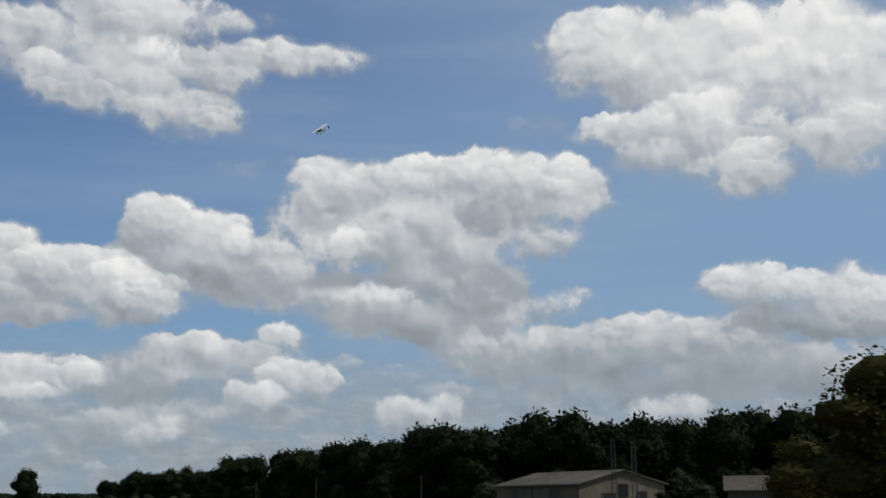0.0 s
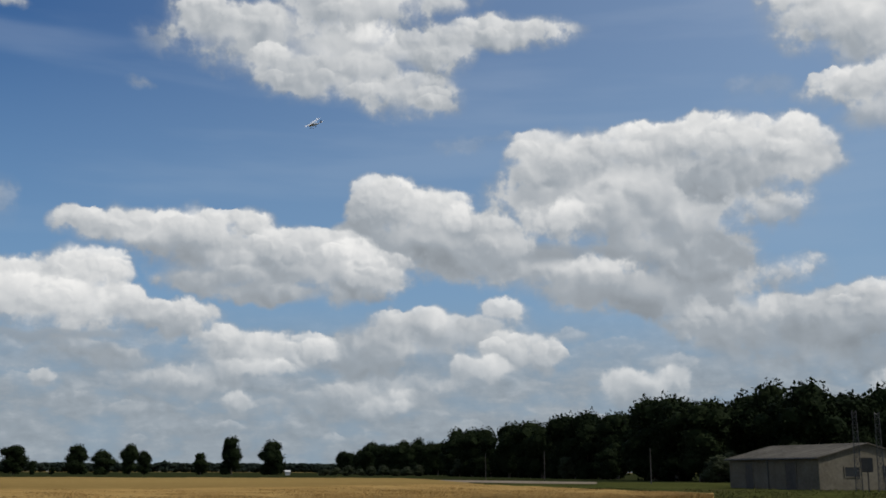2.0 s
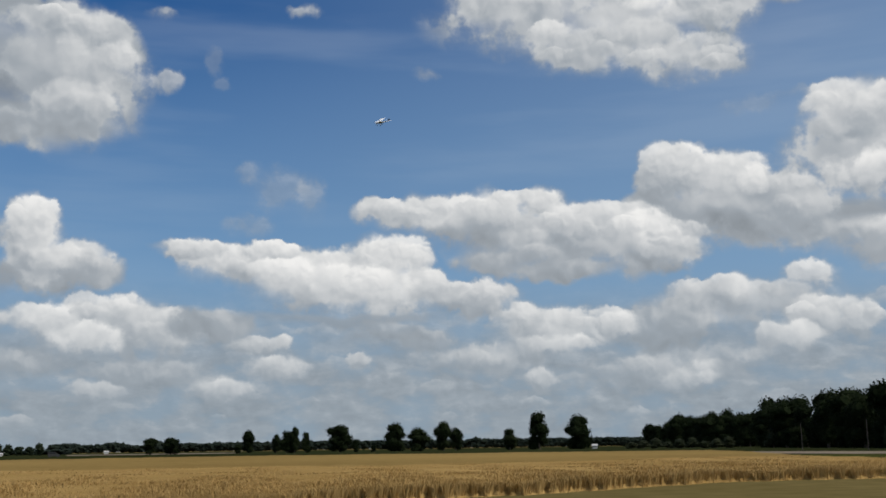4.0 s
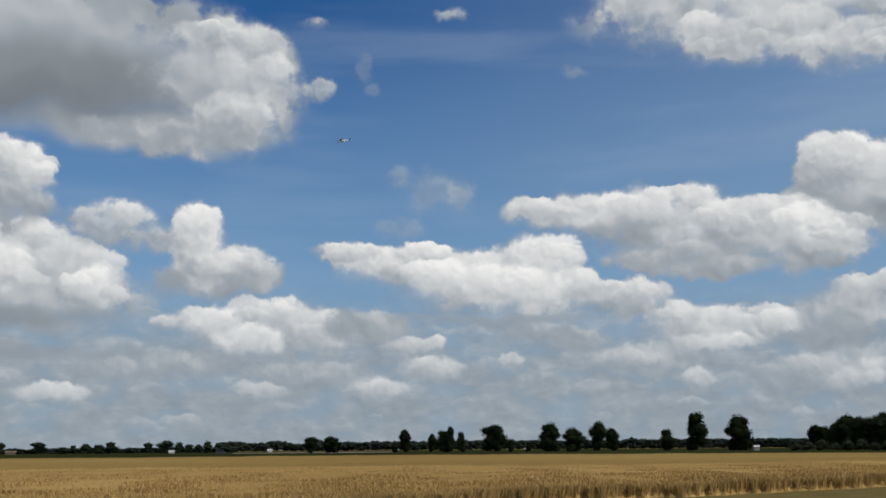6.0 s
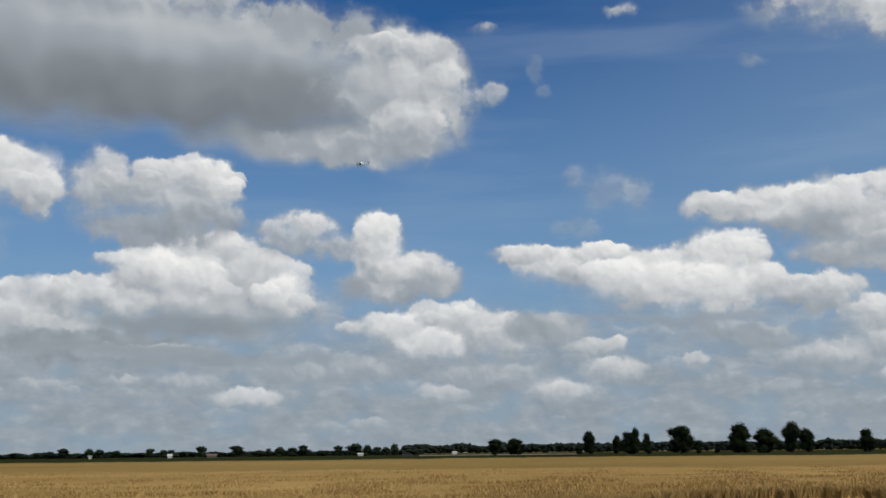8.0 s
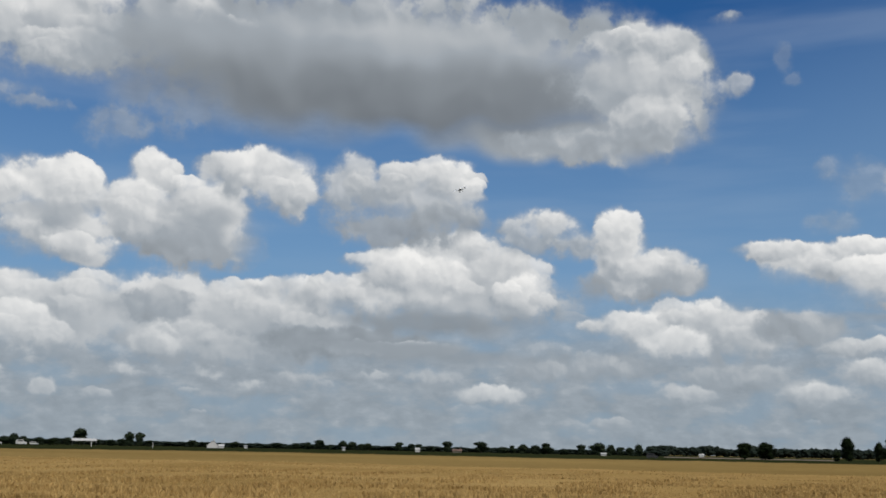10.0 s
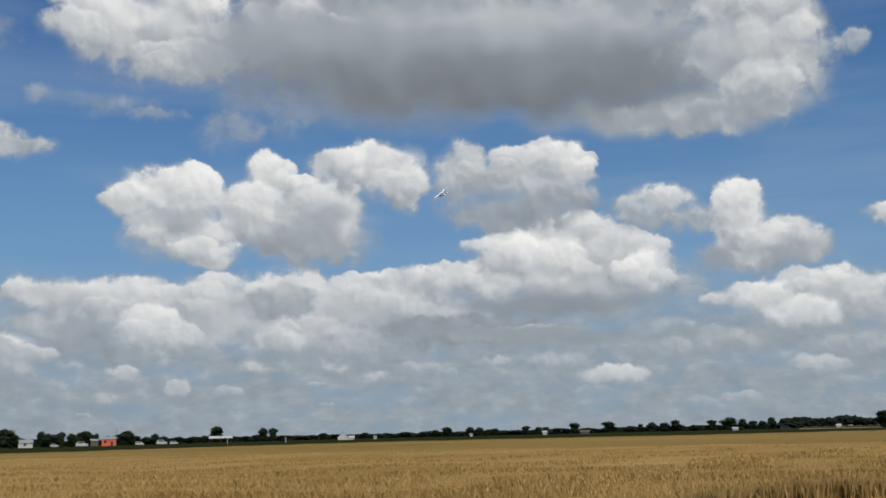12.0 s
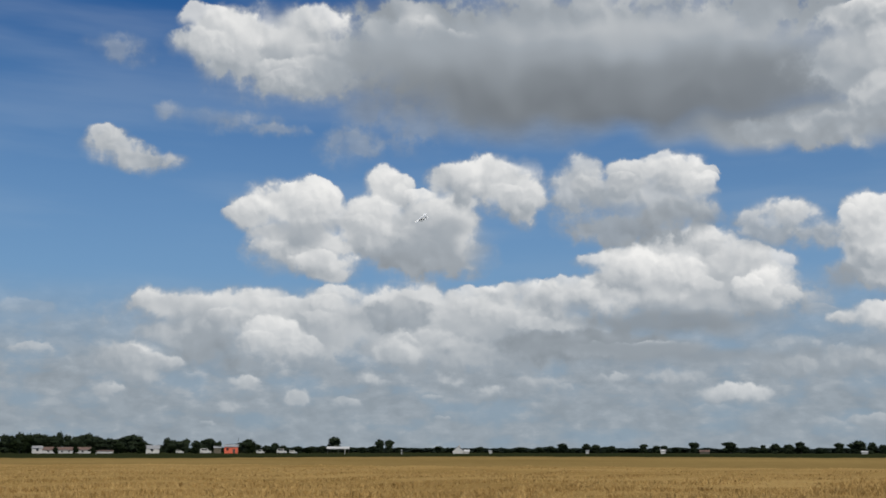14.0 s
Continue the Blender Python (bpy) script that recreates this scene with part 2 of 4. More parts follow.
# leaning tower
cumulus(0.45, 1, [
    (47.3, 8.8, 3.5, 1.1, 0.58, 0.29), (45.7, 9.5, 1.9, 1.3, 0.88, 0.36), (47.8, 9.5, 1.9, 1.6, 0.96, 0.48), (48.3, 10.9, 1.6, 2.0, 1, 0.48),
    (48.3, 11.9, 1.1, 1.0, 1, 0.62),
])
# shade of the leaning tower
cumulus(0.9, 0.7, [
    (49.7, 8.5, 1.3, 0.7, 0.36, 0.3),
], calm=True)
# small heap by the tower
cumulus(0.75, 0.9, [
    (52.7, 11.5, 2.8, 1.4, 0.82, 0.4), (52.4, 12.2, 1.4, 0.7, 0.95, 0.48), (50.6, 10.9, 1.9, 0.8, 0.7, 0.4),
])
# four heaps in the west
cumulus(0.42, 1, [
    (78.3, 10.5, 3.3, 1.6, 0.85, 0.44), (78.8, 12.6, 3.4, 1.9, 0.98, 0.5), (80.7, 12.4, 1.5, 1.3, 0.96, 0.48), (71.3, 10.2, 4.0, 1.3, 0.62, 0.34),
    (71.6, 11.4, 4.3, 2.1, 0.8, 0.38), (73.6, 13.6, 1.4, 1.6, 1, 0.5), (74.7, 12.0, 1.7, 1.7, 0.95, 0.48), (70.5, 12.8, 2.1, 1.3, 1, 0.5),
    (68.0, 14.2, 3.4, 1.7, 0.98, 0.5), (68.8, 14.9, 2.1, 0.9, 1, 0.56), (66.3, 13.1, 1.6, 1.3, 0.86, 0.42), (77.0, 9.8, 2.0, 0.9, 0.9, 0.48),
])
# grey folds of the four heaps
cumulus(0.8, 0.75, [
    (77.7, 11.4, 1.8, 0.8, 0.55, 0.45), (70.7, 11.4, 2.3, 1.0, 0.55, 0.45), (79.2, 11.8, 1.2, 0.6, 0.6, 0.5),
], calm=True)
# grey pair
cumulus(0.55, 0.92, [
    (60.4, 11.6, 3.9, 1.3, 0.55, 0.34), (63.2, 13.5, 1.7, 2.2, 0.8, 0.36), (58.9, 13.2, 3.3, 2.3, 0.74, 0.34), (60.4, 14.3, 1.4, 1.1, 0.9, 0.42),
    (57.6, 14.5, 1.8, 1.1, 1, 0.48), (56.7, 13.6, 1.0, 1.1, 0.95, 0.48),
])
# white scraps of the far west
cumulus(0.6, 0.95, [
    (86.9, 14.9, 2.7, 0.8, 0.74, 0.46), (88.2, 15.4, 2.1, 0.9, 0.76, 0.48), (88.9, 15.9, 1.0, 0.8, 0.78, 0.48),
])
# thin scraps of the far west
cumulus(0.95, 0.5, [
    (82.6, 17.2, 3.2, 0.6, 0.7, 0.4), (85.5, 17.5, 0.9, 0.6, 0.75, 0.4), (88.5, 20.5, 1.9, 0.9, 0.7, 0.4), (75.7, 16.0, 2.0, 1.2, 0.66, 0.4),
    (71.7, 17.3, 4.5, 1.6, 0.45, 0.32), (79.9, 16.9, 2.0, 0.4, 0.6, 0.4),
])
# high cloud in the east
cumulus(0.62, 0.97, [
    (20.9, 22.7, 6.5, 2.0, 0.82, 0.46), (23.5, 23.7, 3.4, 1.1, 0.85, 0.48), (19.0, 21.0, 3.5, 1.6, 0.86, 0.46), (15.7, 21.7, 4.0, 2.3, 0.92, 0.5),
    (12.9, 19.9, 3.2, 1.4, 0.8, 0.48), (7.1, 23.3, 4.3, 1.0, 0.86, 0.48), (11.2, 22.2, 2.2, 1.7, 0.74, 0.44), (15.7, 24.7, 7.1, 1.6, 0.9, 0.48),
])
# great grey cloud, crown
cumulus(0.5, 1, [
    (63.7, 21.3, 17.7, 3.5, 0.55, 0.32), (80.1, 20.8, 5.1, 2.6, 0.84, 0.44), (82.5, 21.2, 2.3, 1.9, 0.93, 0.48), (78.2, 19.5, 3.0, 1.4, 0.85, 0.44),
    (69.8, 20.8, 2.7, 1.5, 0.78, 0.46), (73.0, 21.2, 3.8, 1.9, 0.66, 0.4), (62.7, 21.0, 3.2, 1.3, 0.62, 0.4),
])
# great grey cloud, base
cumulus(0.6, 0.97, [
    (51.4, 16.5, 7.7, 1.2, 0.52, 0.42), (62.8, 19.7, 17.5, 3.3, 0.66, 0), (59.3, 18.4, 15.7, 2.3, 0.26, 0),
], calm=True)
# great grey cloud, lit side
cumulus(0.5, 1, [
    (47.2, 18.7, 4.7, 3.7, 0.6, 0.4), (46.8, 19.7, 3.5, 2.8, 0.68, 0.42), (45.7, 19.9, 2.0, 2.4, 0.88, 0.48), (46.4, 17.1, 2.6, 1.9, 0.72, 0.48),
    (49.7, 16.2, 6.1, 1.1, 0.56, 0.4), (47.0, 21.4, 3.5, 1.1, 0.78, 0.48),
])
# torn edge of the great cloud
cumulus(0.9, 0.75, [
    (43.5, 18.9, 1.1, 0.8, 0.8, 0.4), (41.8, 19.1, 0.8, 0.7, 0.82, 0.4), (44.2, 19.6, 1.1, 1.0, 0.85, 0.44), (42.1, 22.6, 0.6, 0.3, 0.8, 0.4),
    (34.4, 23.1, 1.0, 0.4, 0.85, 0.44),
])
# high cloud over the wood
cumulus(0.6, 0.98, [
    (-9.9, 23.1, 3.4, 2.0, 0.95, 0.48), (-14.6, 22.8, 5.8, 3.2, 0.97, 0.48), (-19.4, 22.1, 7.2, 3.6, 0.97, 0.48), (-23.3, 20.5, 6.0, 4.1, 0.95, 0.48),
    (-11.6, 19.0, 3.1, 1.2, 0.9, 0.48), (-15.9, 18.7, 4.8, 2.4, 0.9, 0.48), (-18.1, 16.7, 3.1, 1.6, 0.85, 0.48), (-23.1, 17.8, 4.0, 2.0, 0.85, 0.48),
])
# faint scraps
cumulus(0.98, 0.24, [
    (39.4, 20.2, 0.5, 0.9, 0.75, 0.5), (39.0, 19.1, 0.5, 0.4, 0.7, 0.43), (42.3, 22.4, 0.9, 0.4, 0.7, 0.43), (27.7, 20.0, 0.8, 0.3, 0.7, 0.5),
    (27.5, 19.8, 0.8, 0.3, 0.7, 0.5), (9.9, 17.3, 1.9, 0.6, 0.8, 0.5), (7.5, 17.7, 1.0, 0.4, 0.8, 0.5), (-6.6, 19.6, 1.9, 0.8, 0.7, 0.5),
])


def puff_group(domed):
    """One puff laid over what lies behind it: a noisy ellipse, lighter above, with a relief of lumps."""
    global WT
    WT = bpy.data.node_groups.new("puff", "ShaderNodeTree")
    for name, kind in (("place", "Vector"), ("relief", "Float"), ("light", "Float"), ("cover", "Float"), ("size", "Vector"), ("shift", "Vector"),
                       ("shade", "Vector"), ("edge", "Vector"), ("fray", "Float")):
        WT.interface.new_socket(name, in_out="INPUT", socket_type="NodeSocket" + kind)
    for name in ("light", "cover"):
        WT.interface.new_socket(name, in_out="OUTPUT", socket_type="NodeSocketFloat")
    place, relief, light, cover, size, shift, shade, edge, fray = wnode("NodeGroupInput").outputs[:9]
    tie = wnode("ShaderNodeCombineXYZ")      # each puff follows the one behind it, so that the chain is worked out in order
    feed(tie, 0, light)
    v = wv("MULTIPLY_ADD", place, size, wv("MULTIPLY_ADD", tie.outputs[0], (1e-6, 0, 0), shift))
    rim = wnode("ShaderNodeSeparateXYZ")
    feed(rim, 0, edge)
    outer, inner, body = rim.outputs
    if domed:                # a clear dome that melts away below
        body = wmap(wv("DOT_PRODUCT", v, (0.0, 1.0, 0.0)), -0.75, 0.25, 0.0, body)
    fall = wmap(wv("DOT_PRODUCT", v, (0.0, 1.0, 0.0)), 0.6, -0.8, 0.75, 1.5)        # crisp above, soft below
    fall = wm("MULTIPLY", fall, wmap(fray, 0.38, 0.66, 0.65, 1.9))
    a = wmap(wv("LENGTH", v), outer, wm("SUBTRACT", outer, wm("MULTIPLY", wm("SUBTRACT", outer, inner), fall)), 0.0, body)
    lit = wm("ADD", wv("DOT_PRODUCT", wv("ADD", v, (0, 0, 1)), shade), relief)
    out = wnode("NodeGroupOutput")
    feed(out, 0, wmix(a, light, lit)), feed(out, 1, wmix(a, cover, 1.0))
    group, WT = WT, world.node_tree
    return group


HEAP, DOME = puff_group(False), puff_group(True)


def sector(lo, hi):
    """The sky between two bearings, as a node group with one colour; only the clouds that reach into it."""
    global WT
    WT = bpy.data.node_groups.new("sky_sector", "ShaderNodeTree")
    WT.interface.new_socket("sky", in_out="OUTPUT", socket_type="NodeSocketColor")
    bearing, height, place = sky_place()
    small = Grain(place, 0.6, 0.6, 0.15)
    middle = Grain(place, 1.3, 1.2, 0.28, small)
    grains = [(2.6, Grain(place, 2.6, 2.2, 0.3, middle)), (1.3, middle), (0.0, small)]
    quiet = Grain(place, 3.0, 2.0, 0.14, None, 1.5)
    fray = wnoise(place, 0.42, 4.0, 0.6).outputs[0]
    # the hazy broken layer of far clouds above the horizon
    streaks = wv("MULTIPLY", place, (0.6, 1.3, 1.0))
    broken = wnoise(streaks, 0.55, 6.0, 0.55).outputs[0]
    cover = wm("MULTIPLY", wmap(height, 9.5, 3.5, 0.0, 0.95), wmap(broken, 0.30, 0.55, 0.6, 1.0))
    light = wm("ADD", wmap(wnoise(streaks, 1.1, 5.0, 0.6).outputs[0], 0.35, 0.7, 0.36, 0.52), wm("MULTIPLY", middle.relief, 0.7))
    near = [p for p in PUFFS if lo - 1.0 - 1.25 * p[4] < p[2] < hi + 1.0 + 1.25 * p[4]]
    for soft, body, az, el, rx, ry, top, low, kind in near:
        grain = quiet if kind == "calm" else next(g for least, g in grains if (rx * ry) ** 0.5 >= least)
        n = wnode("ShaderNodeGroup")
        n.node_tree = DOME if kind == "dome" else HEAP
        k = 0.5 * (top - low)
        for at, value in enumerate((grain.bent, grain.relief, light, cover, (1 / rx, 1 / ry, 0), (-az / rx, -el / ry, 0),
                                    (-0.3 * k, k, 0.5 * (top + low)), (1.0 + 0.25 * soft, 1.0 - 0.75 * soft, body), 0.5 if kind == "calm" else fray)):
            feed(n, at, value)
        light, cover = n.outputs
    if not near:
        # fair-weather clouds go on all round
        a = wmap(wnoise(grains[0][1].bent, 0.11, 4.0, 0.55).outputs[0], 0.48, 0.58, 0.0, 0.95)
        light, cover = wmix(a, light, wm("ADD", grains[0][1].relief, 0.7)), wmix(a, cover, 1.0)
    clear = wnode("ShaderNodeTexSky", sky_type="NISHITA", sun_disc=False, sun_elevation=radians(SUN_EL),
                  sun_rotation=radians(-SUN_AZ), air_density=1.0, dust_density=0.2, ozone_density=2.0)
    blue = wcol(1.0, clear.outputs[0], SKY_STRENGTH, "MULTIPLY")
    # pale air towards the sun, and thin high veils
    blue = wcol(wmap(bearing, 42.0, -8.0, 0.0, 0.5, "LINEAR"), blue, (0.34, 0.45, 0.59, 1.0))
    veil = wmap(wnoise(wv("MULTIPLY", place, (0.05, 0.35, 1.0)), 1.0, 4.0, 0.5).outputs[0], 0.42, 0.75, 0.0, 0.18)
    blue = wcol(veil, blue, (0.40, 0.47, 0.58, 1.0))
    blue = wcol(wmap(height, 23.0, 3.0, 0.0, 0.9, "LINEAR"), blue, FAR_BLUE)
    tone = wnode("ShaderNodeValToRGB")
    tone.color_ramp.elements[0].color, tone.color_ramp.elements[0].position = CLOUD_DARK, 0.0
    tone.color_ramp.elements[1].color, tone.color_ramp.elements[1].position = CLOUD_WHITE, 1.0
    tone.color_ramp.elements.new(0.5).color = CLOUD_GREY
    feed(tone, 0, light)
    sky = wcol(cover, blue, tone.outputs[0])
    sky = wcol(wmap(height, 9.0, -1.0, 0.0, 0.45, "LINEAR"), sky, HAZE)
    WT.links.new(sky, wnode("NodeGroupOutput").inputs[0])
    group, WT = WT, world.node_tree
    return group


SKY_STRENGTH, FAR_BLUE = (0.018, 0.046, 0.075, 1.0), (0.225, 0.36, 0.51, 1.0)
CLOUD_DARK, CLOUD_GREY, CLOUD_WHITE = (0.145, 0.163, 0.183, 1), (0.348, 0.384, 0.422, 1), (0.87, 0.865, 0.85, 1)
HAZE = (0.256, 0.324, 0.382, 1.0)
EDGES = [-180, -34, -16] + list(range(-9, 91, 7)) + [104, 180]
bearing = sky_place()[0]


def sky_between(i, j):
    """The shader of the sky from the i-th edge to the j-th."""
    if j == i + 1:
        g = wnode("ShaderNodeGroup")
        g.node_tree = sector(EDGES[i], EDGES[j]) if 0 < i < len(EDGES) - 2 else REST
        b = wnode("ShaderNodeBackground")
        feed(b, 0, g.outputs[0])
        return b.outputs[0]
    m = (i + j) // 2
    n = wnode("ShaderNodeMixShader")
    feed(n, 0, wm("GREATER_THAN", bearing, float(EDGES[m])))
    feed(n, 1, sky_between(i, m))
    feed(n, 2, sky_between(m, j))
    return n.outputs[0]


REST = sector(400, 401)
WT.links.new(sky_between(0, len(EDGES) - 1), wnode("ShaderNodeOutputWorld").inputs[0])

# ------------------------------------------------------------------ materials


def material(name, a, b, scale=1.0, rough=0.8, bump=0.0, metal=0.0, fine=8.0, spread=(1, 1, 1), vary=0.0, through_light=0.0, shine=0.5, each=0.0):
    """Two colours mingled by noise at two sizes, with fine relief; vary: the share by which single things differ, each: single blades."""
    m = bpy.data.materials.new(name)
    m.use_nodes = True
    t = m.node_tree
    bs = t.nodes["Principled BSDF"]
    bs.inputs["Roughness"].default_value, bs.inputs["Metallic"].default_value = rough, metal
    bs.inputs["Specular IOR Level"].default_value = shine
    co = t.nodes.new("ShaderNodeTexCoord")
    mp = t.nodes.new("ShaderNodeMapping")
    mp.inputs["Scale"].default_value = spread
    t.links.new(co.outputs["Object"], mp.inputs[0])
    n1, n2 = t.nodes.new("ShaderNodeTexNoise"), t.nodes.new("ShaderNodeTexNoise")
    for n, s in ((n1, scale), (n2, scale * fine)):
        n.inputs["Scale"].default_value, n.inputs["Detail"].default_value = s, 5.0
        t.links.new(mp.outputs[0], n.inputs["Vector"])
    mean = t.nodes.new("ShaderNodeMix")
    mean.inputs[0].default_value = 0.45
    t.links.new(n1.outputs[0], mean.inputs[2])
    t.links.new(n2.outputs[0], mean.inputs[3])
    fac = mean.outputs[0]
    if each:
        blade = t.nodes.new("ShaderNodeNewGeometry")
        add = t.nodes.new("ShaderNodeMath")
        add.operation = "MULTIPLY_ADD"
        add.inputs[1].default_value = each
        t.links.new(blade.outputs["Random Per Island"], add.inputs[0])
        t.links.new(fac, add.inputs[2])
        fac = add.outputs[0]
    if vary:
        info = t.nodes.new("ShaderNodeObjectInfo")
        add = t.nodes.new("ShaderNodeMath")
        add.operation = "MULTIPLY_ADD"
        add.inputs[1].default_value = vary
        t.links.new(info.outputs["Random"], add.inputs[0])
        t.links.new(fac, add.inputs[2])
        fac = add.outputs[0]
    ramp = t.nodes.new("ShaderNodeValToRGB")
    ramp.color_ramp.elements[0].position, ramp.color_ramp.elements[1].position = 0.35, 0.65 + vary + each
    ramp.color_ramp.elements[0].color, ramp.color_ramp.elements[1].color = (*a, 1), (*b, 1)
    t.links.new(fac, ramp.inputs[0])
    t.links.new(ramp.outputs[0], bs.inputs["Base Color"])
    if bump:
        bu = t.nodes.new("ShaderNodeBump")
        bu.inputs["Strength"].default_value, bu.inputs["Distance"].default_value = bump, 0.1
        t.links.new(n2.outputs[0], bu.inputs["Height"])
        t.links.new(bu.outputs[0], bs.inputs["Normal"])
    if through_light:
        tr = t.nodes.new("ShaderNodeBsdfTranslucent")
        mx = t.nodes.new("ShaderNodeMixShader")
        mx.inputs[0].default_value = through_light
        t.links.new(ramp.outputs[0], tr.inputs[0])
        t.links.new(bs.outputs[0], mx.inputs[1])
        t.links.new(tr.outputs[0], mx.inputs[2])
        t.links.new(mx.outputs[0], t.nodes["Material Output"].inputs[0])
    return m


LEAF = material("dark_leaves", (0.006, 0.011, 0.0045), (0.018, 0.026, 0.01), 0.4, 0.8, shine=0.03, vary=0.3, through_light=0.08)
# leaves of the far trees, with air haze put in as a lighter tone
LEAF_HAZE = material("green_leaves", (0.016, 0.025, 0.014), (0.036, 0.048, 0.026), 0.4, 0.8, shine=0.05, vary=0.3, through_light=0.15)
LEAF_LIGHT = material("olive_leaves", (0.02, 0.023, 0.005), (0.065, 0.06, 0.015), 0.4, 0.7, shine=0.03, vary=0.3, through_light=0.15)
LEAF_GREY = material("willow_leaves", (0.022, 0.03, 0.014), (0.05, 0.058, 0.03), 0.4, 0.7, shine=0.08, vary=0.3, through_light=0.2)
BARK = material("bark", (0.05, 0.04, 0.03), (0.1, 0.085, 0.065), 2.0, 0.9, 0.5)
# distance haze over the horizon woods is put in as a bluish tint
FAR_LEAF = material("far_wood_leaves", (0.012, 0.018, 0.014), (0.024, 0.032, 0.024), 0.05, 0.9, shine=0.03)
MOWN = material("dry_stubble", (0.10, 0.078, 0.027), (0.165, 0.125, 0.05), 0.04, 0.95, 0.4, fine=20, shine=0.0)
VERGE = material("verge_grass", (0.028, 0.036, 0.009), (0.07, 0.07, 0.022), 0.08, 0.95, 0.4, fine=20, shine=0.0)
# also stands in for the dark tree feet and the wood's floor
PASTURE = material("dark_pasture", (0.016, 0.02, 0.008), (0.032, 0.036, 0.014), 0.01, 0.95, 0.3, fine=25, shine=0.0)
BLADE = material("grass_blades", (0.045, 0.05, 0.015), (0.12, 0.11, 0.042), 0.08, 0.9, fine=20, through_light=0.15, shine=0.0, each=0.4)
PALE_TRACK = material("pale_track", (0.17, 0.135, 0.10), (0.25, 0.205, 0.155), 0.08, 0.9, 0.2, fine=25, shine=0.0)
WHEAT = material("ripe_wheat", (0.225, 0.138, 0.044), (0.40, 0.265, 0.10), 0.07, 0.85, 0.8, fine=60, shine=0.0)
FAR_WHEAT = material("dull_ripe_wheat", (0.19, 0.125, 0.042), (0.275, 0.187, 0.068), 0.02, 0.9, 0.6, fine=40, shine=0.0)
STALK = material("wheat_stalks", (0.24, 0.148, 0.048), (0.47, 0.32, 0.13), 0.12, 0.8, fine=8, through_light=0.15, shine=0.0, each=0.5)
# cloud shade on the shed is put into its wall and roof colours
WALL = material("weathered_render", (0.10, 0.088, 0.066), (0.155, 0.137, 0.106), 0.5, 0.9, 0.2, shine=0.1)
ROOF_SHEET = material("fibre_cement_roof", (0.06, 0.053, 0.042), (0.125, 0.112, 0.092), 0.35, 0.9, 0.3, shine=0.1)
DARK = material("dark_timber", (0.04, 0.035, 0.03), (0.07, 0.06, 0.05), 1.5, 0.8, 0.2)
STEEL = material("weathered_steel", (0.05, 0.05, 0.048), (0.09, 0.088, 0.085), 3.0, 0.6, metal=0.4)
WHITE = material("dull_white_wall", (0.42, 0.41, 0.395), (0.54, 0.53, 0.51), 0.4, 0.8)
RED_TILE = material("brown_roof_tiles", (0.10, 0.06, 0.045), (0.17, 0.105, 0.08), 1.0, 0.85, 0.3)
ORANGE = material("orange_red_paint", (0.55, 0.09, 0.04), (0.68, 0.14, 0.07), 0.6, 0.6)
GREY_ROOF = material("grey_roof", (0.2, 0.2, 0.2), (0.3, 0.3, 0.3), 0.8, 0.8)
PLANE_WHITE = material("white_gloss_paint", (0.80, 0.80, 0.79), (0.86, 0.86, 0.85), 0.5, 0.3)
WING_FABRIC = material("white_wing_fabric", (0.88, 0.88, 0.88), (0.92, 0.92, 0.92), 0.5, 0.4, through_light=0.05)
PLANE_DARK = material("blue_grey_paint", (0.10, 0.12, 0.17), (0.14, 0.16, 0.22), 1.0, 0.35)
RUBBER = material("rubber", (0.02, 0.02, 0.02), (0.035, 0.035, 0.035), 3.0, 0.8)
GLASS = material("dark_glass", (0.015, 0.017, 0.02), (0.022, 0.025, 0.028), 1.0, 0.2, shine=0.25)

# ------------------------------------------------------------------ mesh helpers


def mesh_of(name, bm, mat, smooth=False):
    me = bpy.data.meshes.new(name)
    bm.to_mesh(me)
    bm.free()
    me.materials.append(mat)
    if smooth:
        me.shade_smooth()
    return me


def raw_mesh(name, verts, faces, mat):
    me = bpy.data.meshes.new(name)
    me.from_pydata(verts, [], faces)
    me.materials.append(mat)
    return me


def part(name, bm, mat, parent, label="", smooth=False):
    ob = new(name, mesh_of(name, bm, mat, smooth))
    ob.parent = parent
    return tagged(ob, label)


def box(bm, lo, hi, bevel=0.0):
    r = bmesh.ops.create_cube(bm, size=1.0)
    size, mid_ = Vector(hi) - Vector(lo), (Vector(hi) + Vector(lo)) / 2
    for v in r["verts"]:
        v.co = Vector(a * b for a, b in zip(v.co, size)) + mid_
    if bevel:
        edges = list({e for v in r["verts"] for e in v.link_edges})
        bmesh.ops.bevel(bm, geom=edges, offset=bevel, segments=2, affect="EDGES")
    return bm


def rod(bm, a, b, r1, r2=None, n=8):
    a, b = Vector(a), Vector(b)
    m = Matrix.Translation((a + b) / 2) @ (b - a).to_track_quat("Z", "Y").to_matrix().to_4x4()
    bmesh.ops.create_cone(bm, cap_ends=True, segments=n, radius1=r1, radius2=r1 if r2 is None else r2, depth=(b - a).length, matrix=m)
    return bm


def prism(bm, outline, a, b, axis):
    """An outline of (u, z) swept from a to b along x or y."""
    def at(u, z, s):
        return (s, u, z) if axis == "x" else (u, s, z)
    one = [bm.verts.new(at(u, z, a)) for u, z in outline]
    two = [bm.verts.new(at(u, z, b)) for u, z in outline]
    bm.faces.new(one), bm.faces.new(two[::-1])
    for i in range(len(outline)):
        j = (i + 1) % len(outline)
        bm.faces.new((one[i], two[i], two[j], one[j]))
    bmesh.ops.recalc_face_normals(bm, faces=bm.faces)
    return bm


